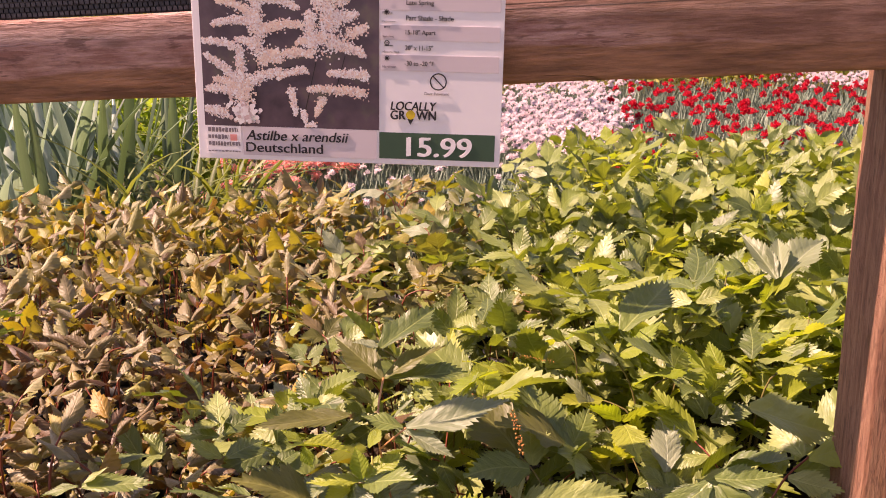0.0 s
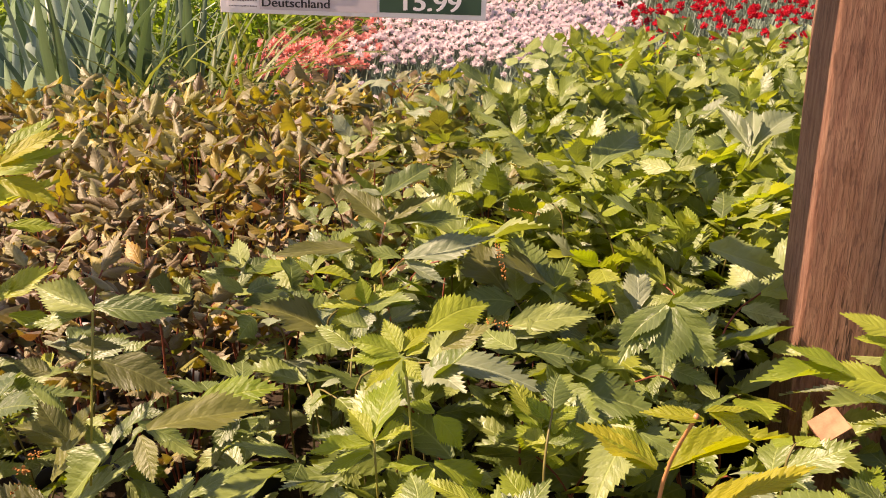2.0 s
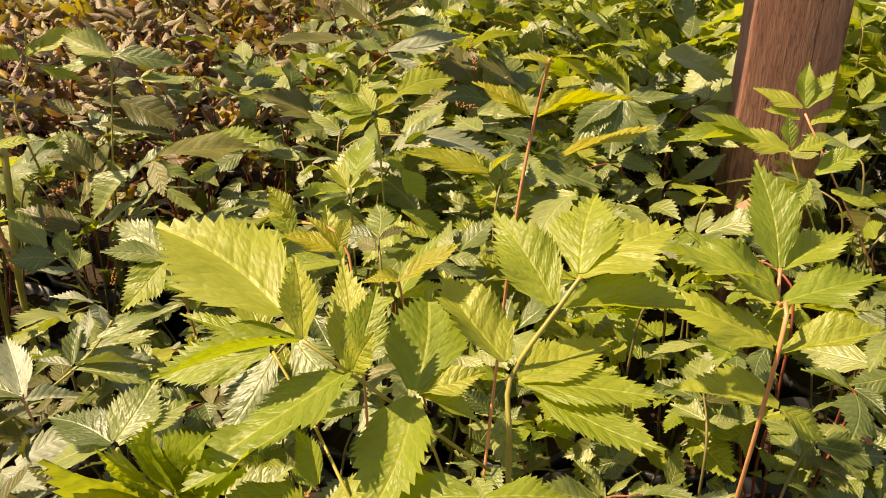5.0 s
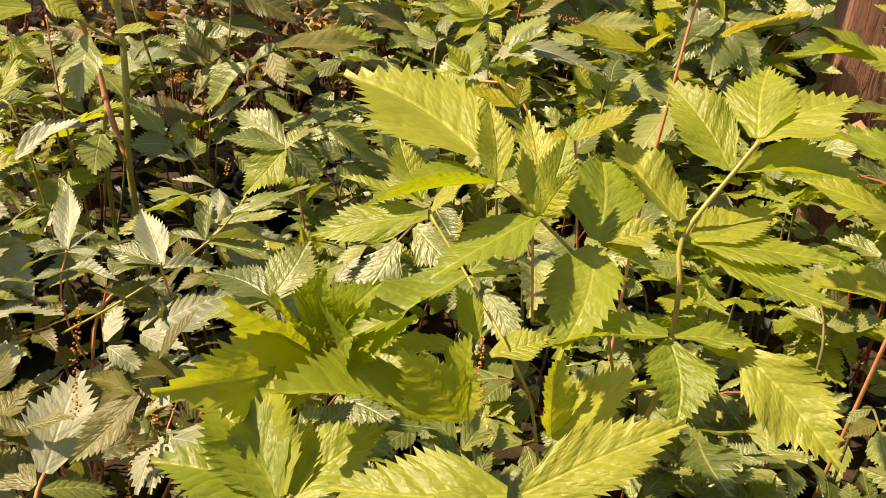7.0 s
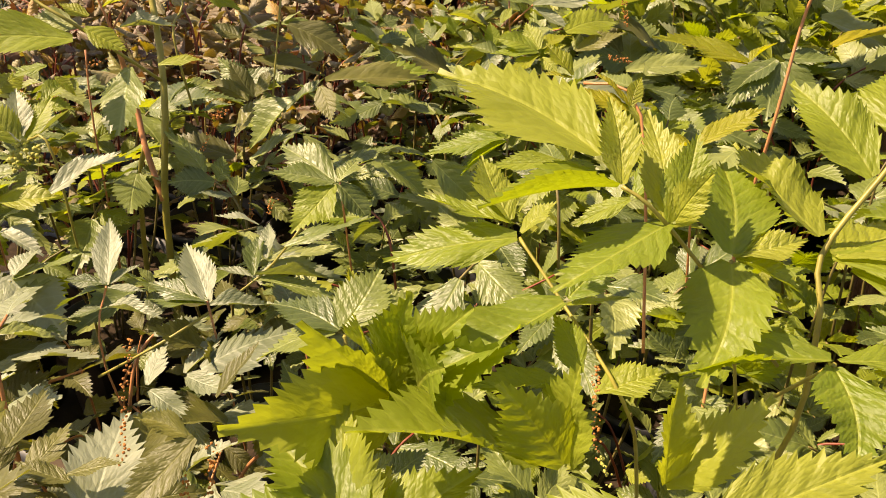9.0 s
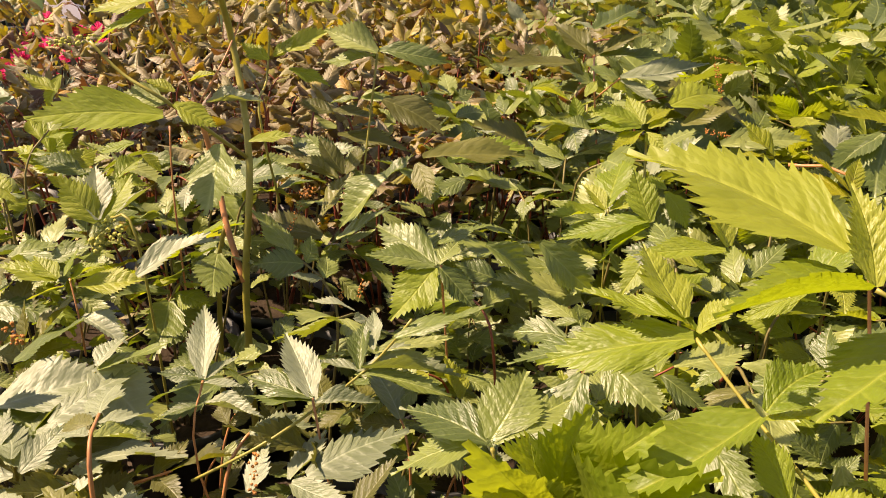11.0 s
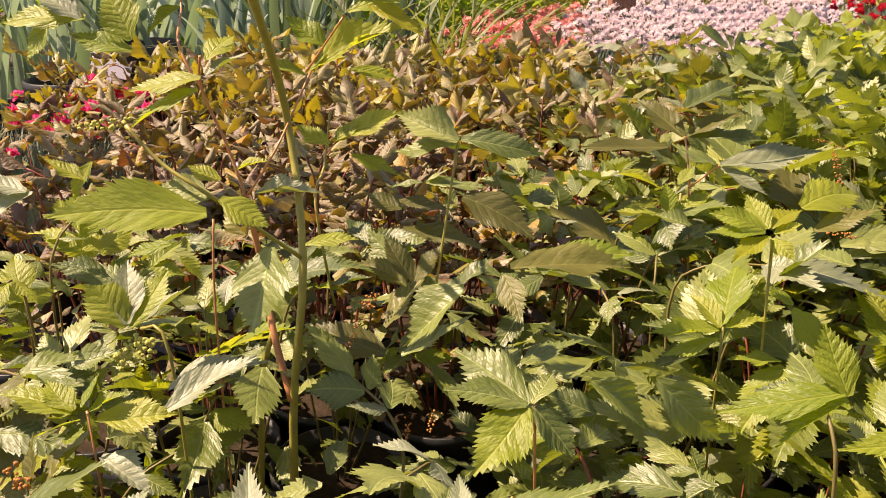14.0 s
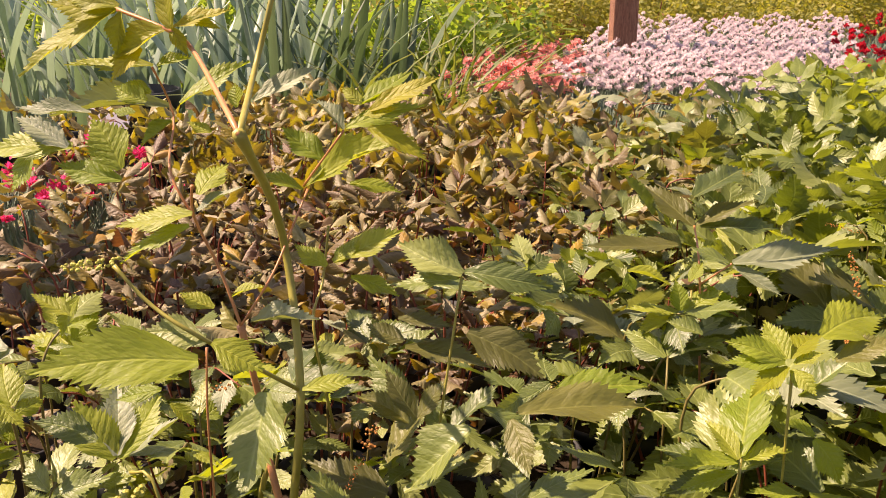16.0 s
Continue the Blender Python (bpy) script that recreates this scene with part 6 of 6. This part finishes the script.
def clump(x, y, meshes, count, tall, label, seed, name="iris_clump", spread=0.07, tilt=16):
    rng = random.Random(seed)
    ob = thing(name, (x, y, 0.13), label, "plant", "potted irises" if name == "iris_clump" else "potted daylilies")
    for i in range(count):
        a, r = rng.uniform(0, 360), spread * math.sqrt(rng.random())
        m = pose(r * math.cos(radians(a)), r * math.sin(radians(a)), -0.01, 0, 0, a + rng.uniform(-40, 40)) @ pose(0, 0, 0, rng.uniform(-8, 8), rng.uniform(0, tilt), 0)
        part("blade", rng.choice(meshes), None, ob, m=m @ Matrix.Scale(tall * rng.uniform(0.6, 1.08), 4))
    nursery_pot(x, y)
    return ob


def joined(ob, name, keep):
    """Joins all parts of that name past the first few into one."""
    kids = [c for c in ob.children if c.data and c.name.split(".")[0] == name][keep:]
    if not kids:
        return
    bm = bmesh.new()
    mats = list(kids[0].data.materials)
    for c in kids:
        n0 = len(bm.verts)
        bm.from_mesh(c.data)
        bm.verts.ensure_lookup_table()
        for v in bm.verts[n0:]:
            v.co = c.matrix_basis @ v.co
        bpy.data.objects.remove(c)
    part(name + "_mass", bm, mats, ob, kind="stuff")


R = random.Random(91)
for j in range(4):
    for i in range(11):
        x, y = -2.75 + 0.2 * i + 0.1 * (j % 2) + R.uniform(-0.03, 0.03), 2.68 + 0.24 * j + R.uniform(-0.03, 0.03)
        if x > -0.82 + 0.0 * j:
            continue
        if x > -1.15:
            ob = clump(x, y, STRAPS, 22, 0.62, "daylily with narrow arching green strap leaves in a black pot", 300 + 20 * j + i, "daylily_clump", 0.06, 30)
        else:
            ob = clump(x, y, SWORDS_SUNLIT if x < -1.5 else SWORDS, 9, 0.80, "potted iris with tall sword leaves coloured pale as if sunlit" if x < -1.5 else "iris with tall blue-green sword leaves in a black pot", 300 + 20 * j + i)
        joined(ob, "blade", 12 if j == 0 else (6 if j == 1 else 0))


# ---- dianthus in flower ----
def flower_mesh(seed, material):
    """A fringed double flower of about 1 unit across, facing +z."""
    rng = random.Random(seed)
    bm = bmesh.new()
    for layer, (n, rad, up) in enumerate(((7, 0.5, 0.04), (7, 0.44, 0.20), (6, 0.32, 0.34), (4, 0.18, 0.42))):
        for k in range(n):
            a = 2 * math.pi * (k + 0.5 * (layer % 2)) / n + rng.uniform(-0.15, 0.15)
            h = math.pi / n * 0.95
            z = up + rng.uniform(-0.10, 0.14)
            c = bm.verts.new((0, 0, up * 0.4))
            ring = []
            for q in range(5):
                b = a + h * (q / 2.0 - 1)
                rr = rad * (1.0 if q % 2 == 0 else 0.88) * rng.uniform(0.9, 1.08) * (0.82 if q in (0, 4) else 1)
                ring.append(bm.verts.new((rr * math.cos(b), rr * math.sin(b), z + rng.uniform(-0.10, 0.10))))
            for q in range(4):
                bm.faces.new((c, ring[q], ring[q + 1]))
    cup = [bm.verts.new((0.11 * math.cos(k * 1.2566), 0.11 * math.sin(k * 1.2566), z)) for z in (-0.3, 0.05) for k in range(5)]
    for k in range(5):
        bm.faces.new((cup[k], cup[(k + 1) % 5], cup[5 + (k + 1) % 5], cup[5 + k])).material_index = 1
    return mesh_of("flower", bm, [material, GREY_LEAF])


def tuft_mesh(seed, radius, height, count):
    """A cushion of thin grey-green blades and flower stalks."""
    rng = random.Random(seed)
    verts, faces = [], []
    for i in range(count):
        a, r = rng.uniform(0, 6.283), radius * math.sqrt(rng.random())
        b = a + rng.uniform(-0.8, 0.8)
        h = height * rng.uniform(0.35, 1.0)
        lean = rng.uniform(0.1, 0.5) * h
        p = Vector((r * math.cos(a), r * math.sin(a), rng.uniform(0, 0.3) * h))
        tip = p + Vector((lean * math.cos(b), lean * math.sin(b), h * 0.75))
        w = Vector((-math.sin(b), math.cos(b), 0)) * rng.uniform(0.0016, 0.003)
        mid = p.lerp(tip, 0.55) + Vector((0, 0, 0.02))
        k = len(verts)
        verts += [p - w, p + w, mid - w, mid + w, tip]
        faces += [(k, k + 1, k + 3, k + 2), (k + 2, k + 3, k + 4)]
    me = bpy.data.meshes.new("cushion")
    me.from_pydata(verts, [], faces)
    me.materials.append(GREY_LEAF)
    return me


TUFTS = [tuft_mesh(500 + i, 0.11, 0.26, 260) for i in range(3)]


def dianthus(x, y, flowers, count, label, seed, top=0.30, size=0.036, keep=99, radius=0.12):
    rng = random.Random(seed)
    ob = thing("dianthus_plant", (x, y, 0.12), label, "flower", "dianthus in flower")
    part("cushion", rng.choice(TUFTS), None, ob, "grey-green grassy leaves", m=pose(0, 0, 0, 0, 0, rng.uniform(0, 360)), kind="stuff")
    for i in range(count):
        a, r = 2.399963 * i + rng.uniform(-0.3, 0.3), radius * math.sqrt((i + 0.5) / count)
        z = top * (1 - 0.22 * (r / radius) ** 2) * rng.uniform(0.74, 1.08)
        m = pose(r * math.cos(a), r * math.sin(a), z, rng.uniform(-25, 40), rng.uniform(-28, 28), rng.uniform(-30, 30))
        part("flower", rng.choice(flowers), None, ob, m=m @ Matrix.Scale(size * rng.uniform(0.8, 1.15), 4))
    joined(ob, "flower", keep)
    nursery_pot(x, y)
    return ob


F_WHITE = [flower_mesh(600 + i, PETAL_WHITE) for i in range(4)]
F_RED = [flower_mesh(610 + i, PETAL_RED) for i in range(4)]
F_CORAL = [flower_mesh(620 + i, PETAL_CORAL) for i in range(4)]
F_PINK = [flower_mesh(630 + i, PETAL_PINK) for i in range(4)]
R = random.Random(17)
for j in range(17):
    y0 = 3.02 + 0.2 * j if j < 11 else 5.06 + 0.30 * (j - 10)
    for i in range(20):
        gap = 0.215 if j < 11 else 0.33
        x, y = -0.86 + gap * i + 0.1 * (j % 2) + R.uniform(-0.02, 0.02), y0 + R.uniform(-0.03, 0.03)
        if x > 0.50 * y - 0.02 or (x > 0.2 and y < 3.2):
            continue
        far = j >= 3
        if x < -0.56 - 0.03 * (y - 2.8):
            if y < 4.4:
                dianthus(x, y, F_CORAL, 5 if y < 3.38 else 28, "dianthus with coral pink fringed flowers", 700 + 20 * j + i, 0.32, 0.052, 0 if far else 30)
        elif x < 0.42 + 0.13 * (y - 3.0) or y > 5.7 and x > 2.0:
            dianthus(x, y, F_WHITE, 3 if y < 3.45 else 27, "dianthus with pale pinkish white fringed flowers", 700 + 20 * j + i, 0.31, 0.038, 0 if far else 30)
        else:
            dianthus(x, y, F_RED, 3 if y < 5 else 4, "dianthus with scattered bright red double flowers", 700 + 20 * j + i, 0.33, 0.050, 0 if far else 30)
for j in range(3):
    for i in range(4):
        x, y = -1.68 + 0.15 * i + R.uniform(-0.02, 0.02), 1.52 + 0.15 * j + R.uniform(-0.02, 0.02)
        if x > -1.16 or j == 2:
            continue
        dianthus(x, y, F_PINK, 4, "dianthus with vivid magenta pink flowers", 900 + 20 * j + i, 0.32, 0.043)


# ---- shrubs and trees beyond ----
def shrub(x, y, w, h, seed, label, material=None, count=900, size=0.05, z0=0.0):
    rng = random.Random(seed)
    ob = thing("shrub", (x, y, z0), label, "shrub", "low shrubs beyond the beds")
    for k in range(2):
        a = rng.uniform(0, 6.283)
        part("branch", tube(bend((0, 0, 0), (0.35 * w * math.cos(a), 0.35 * w * math.sin(a), 0.7 * h), 0.05, 4), [0.012, 0.009, 0.006, 0.003], 5), STEM_DARK, ob)
    bm = bmesh.new()
    uv = bm.loops.layers.uv.new("UVMap")
    lumps = [(rng.uniform(-0.6, 0.6) * w * 0.5, rng.uniform(-0.6, 0.6) * w * 0.5, h * rng.uniform(0.35, 0.85), rng.uniform(0.2, 0.34) * w) for _ in range(9)]
    for i in range(count):
        lx, ly, lz, lr = rng.choice(lumps)
        d = Vector((rng.gauss(0, 1), rng.gauss(0, 1), rng.gauss(0, 1))).normalized()
        p = Vector((lx, ly, lz)) + d * lr * rng.uniform(0.6, 1.05)
        if p.z < 0.03:
            continue
        al = Vector((rng.uniform(-1, 1), rng.uniform(-1, 1), rng.uniform(-0.3, 0.9)))
        add_leaf(bm, uv, leaf_rows(rng, 0.62, 1, 0.3, 0.2, 0.3, 0.0, 0.05, 0.0, 3), leaf_pose(p, al, d + Vector((0, 0, 0.6)), size * rng.uniform(0.7, 1.3)))
    part("foliage", bm, material or FARLEAF, ob, kind="stuff")
    return ob


SHRUBS = [shrub(0, 0, 0.8, 0.62, 40 + i, "low yellow-green shrub with small sunlit leaves", FARLEAF, 1100, 0.042) for i in range(4)]
PERENNIALS = [shrub(-2.9 + 0.9 * i, 3.85, 0.8, 0.66, 50 + i, "fresh bright green leafy perennial behind the irises", FARGREEN, 900, 0.055) for i in range(2)]
placed = 0
R = random.Random(3)
for j in range(9):
    for i in range(-11, 12):
        x, y = 0.62 * i + R.uniform(-0.12, 0.12) + 0.3 * (j % 2), 7.1 + 0.75 * j + R.uniform(-0.15, 0.15)
        if abs(x) > 0.62 * y + 0.6:
            continue
        m = pose(x, y, 0, 0, 0, R.uniform(0, 360)) @ Matrix.Scale(R.uniform(0.8, 1.25) * (0.9 + 0.06 * j), 4)
        if placed < 4:
            SHRUBS[placed].matrix_basis = m
        else:
            k = R.randrange(4)
            sc = SHRUBS[k].scale.copy()
            SHRUBS[k].scale = (1, 1, 1)
            copy_thing(SHRUBS[k], m)
            SHRUBS[k].scale = sc
        placed += 1
for j in range(2):
    for i in range(7):
        x, y = -4.3 + 0.55 * i + R.uniform(-0.1, 0.1), 3.9 + 0.6 * j
        if x > -0.95 - 0.2 * j:
            continue
        copy_thing(PERENNIALS[i % 2], pose(x, y + 0.1, 0, 0, 0, R.uniform(0, 360)))

far_post = thing("timber_post", pose(-0.46, 4.55, 0, 0, 0, 16), "pale brown square timber post standing among the flowers", "post")
part("post_timber", rough_timber((0, 0, -0.2), (0.12, 0.12, 2.0), 2, 0.005, 13, 0.002, 20), POST_WOOD, far_post)

# the rows of pots that stand hidden under the far foliage
bm = bmesh.new()
for x, y in BACK_POTS:
    n0 = len(bm.verts)
    bm.from_mesh(POT_ME)
    bm.verts.ensure_lookup_table()
    for v in bm.verts[n0:]:
        v.co += Vector((x, y, 0))
tagged(new("pot_row", mesh_of("pot_row", bm, [POT, SOIL])), "rows of black plastic nursery pots under the plants", "pots", kind="stuff")
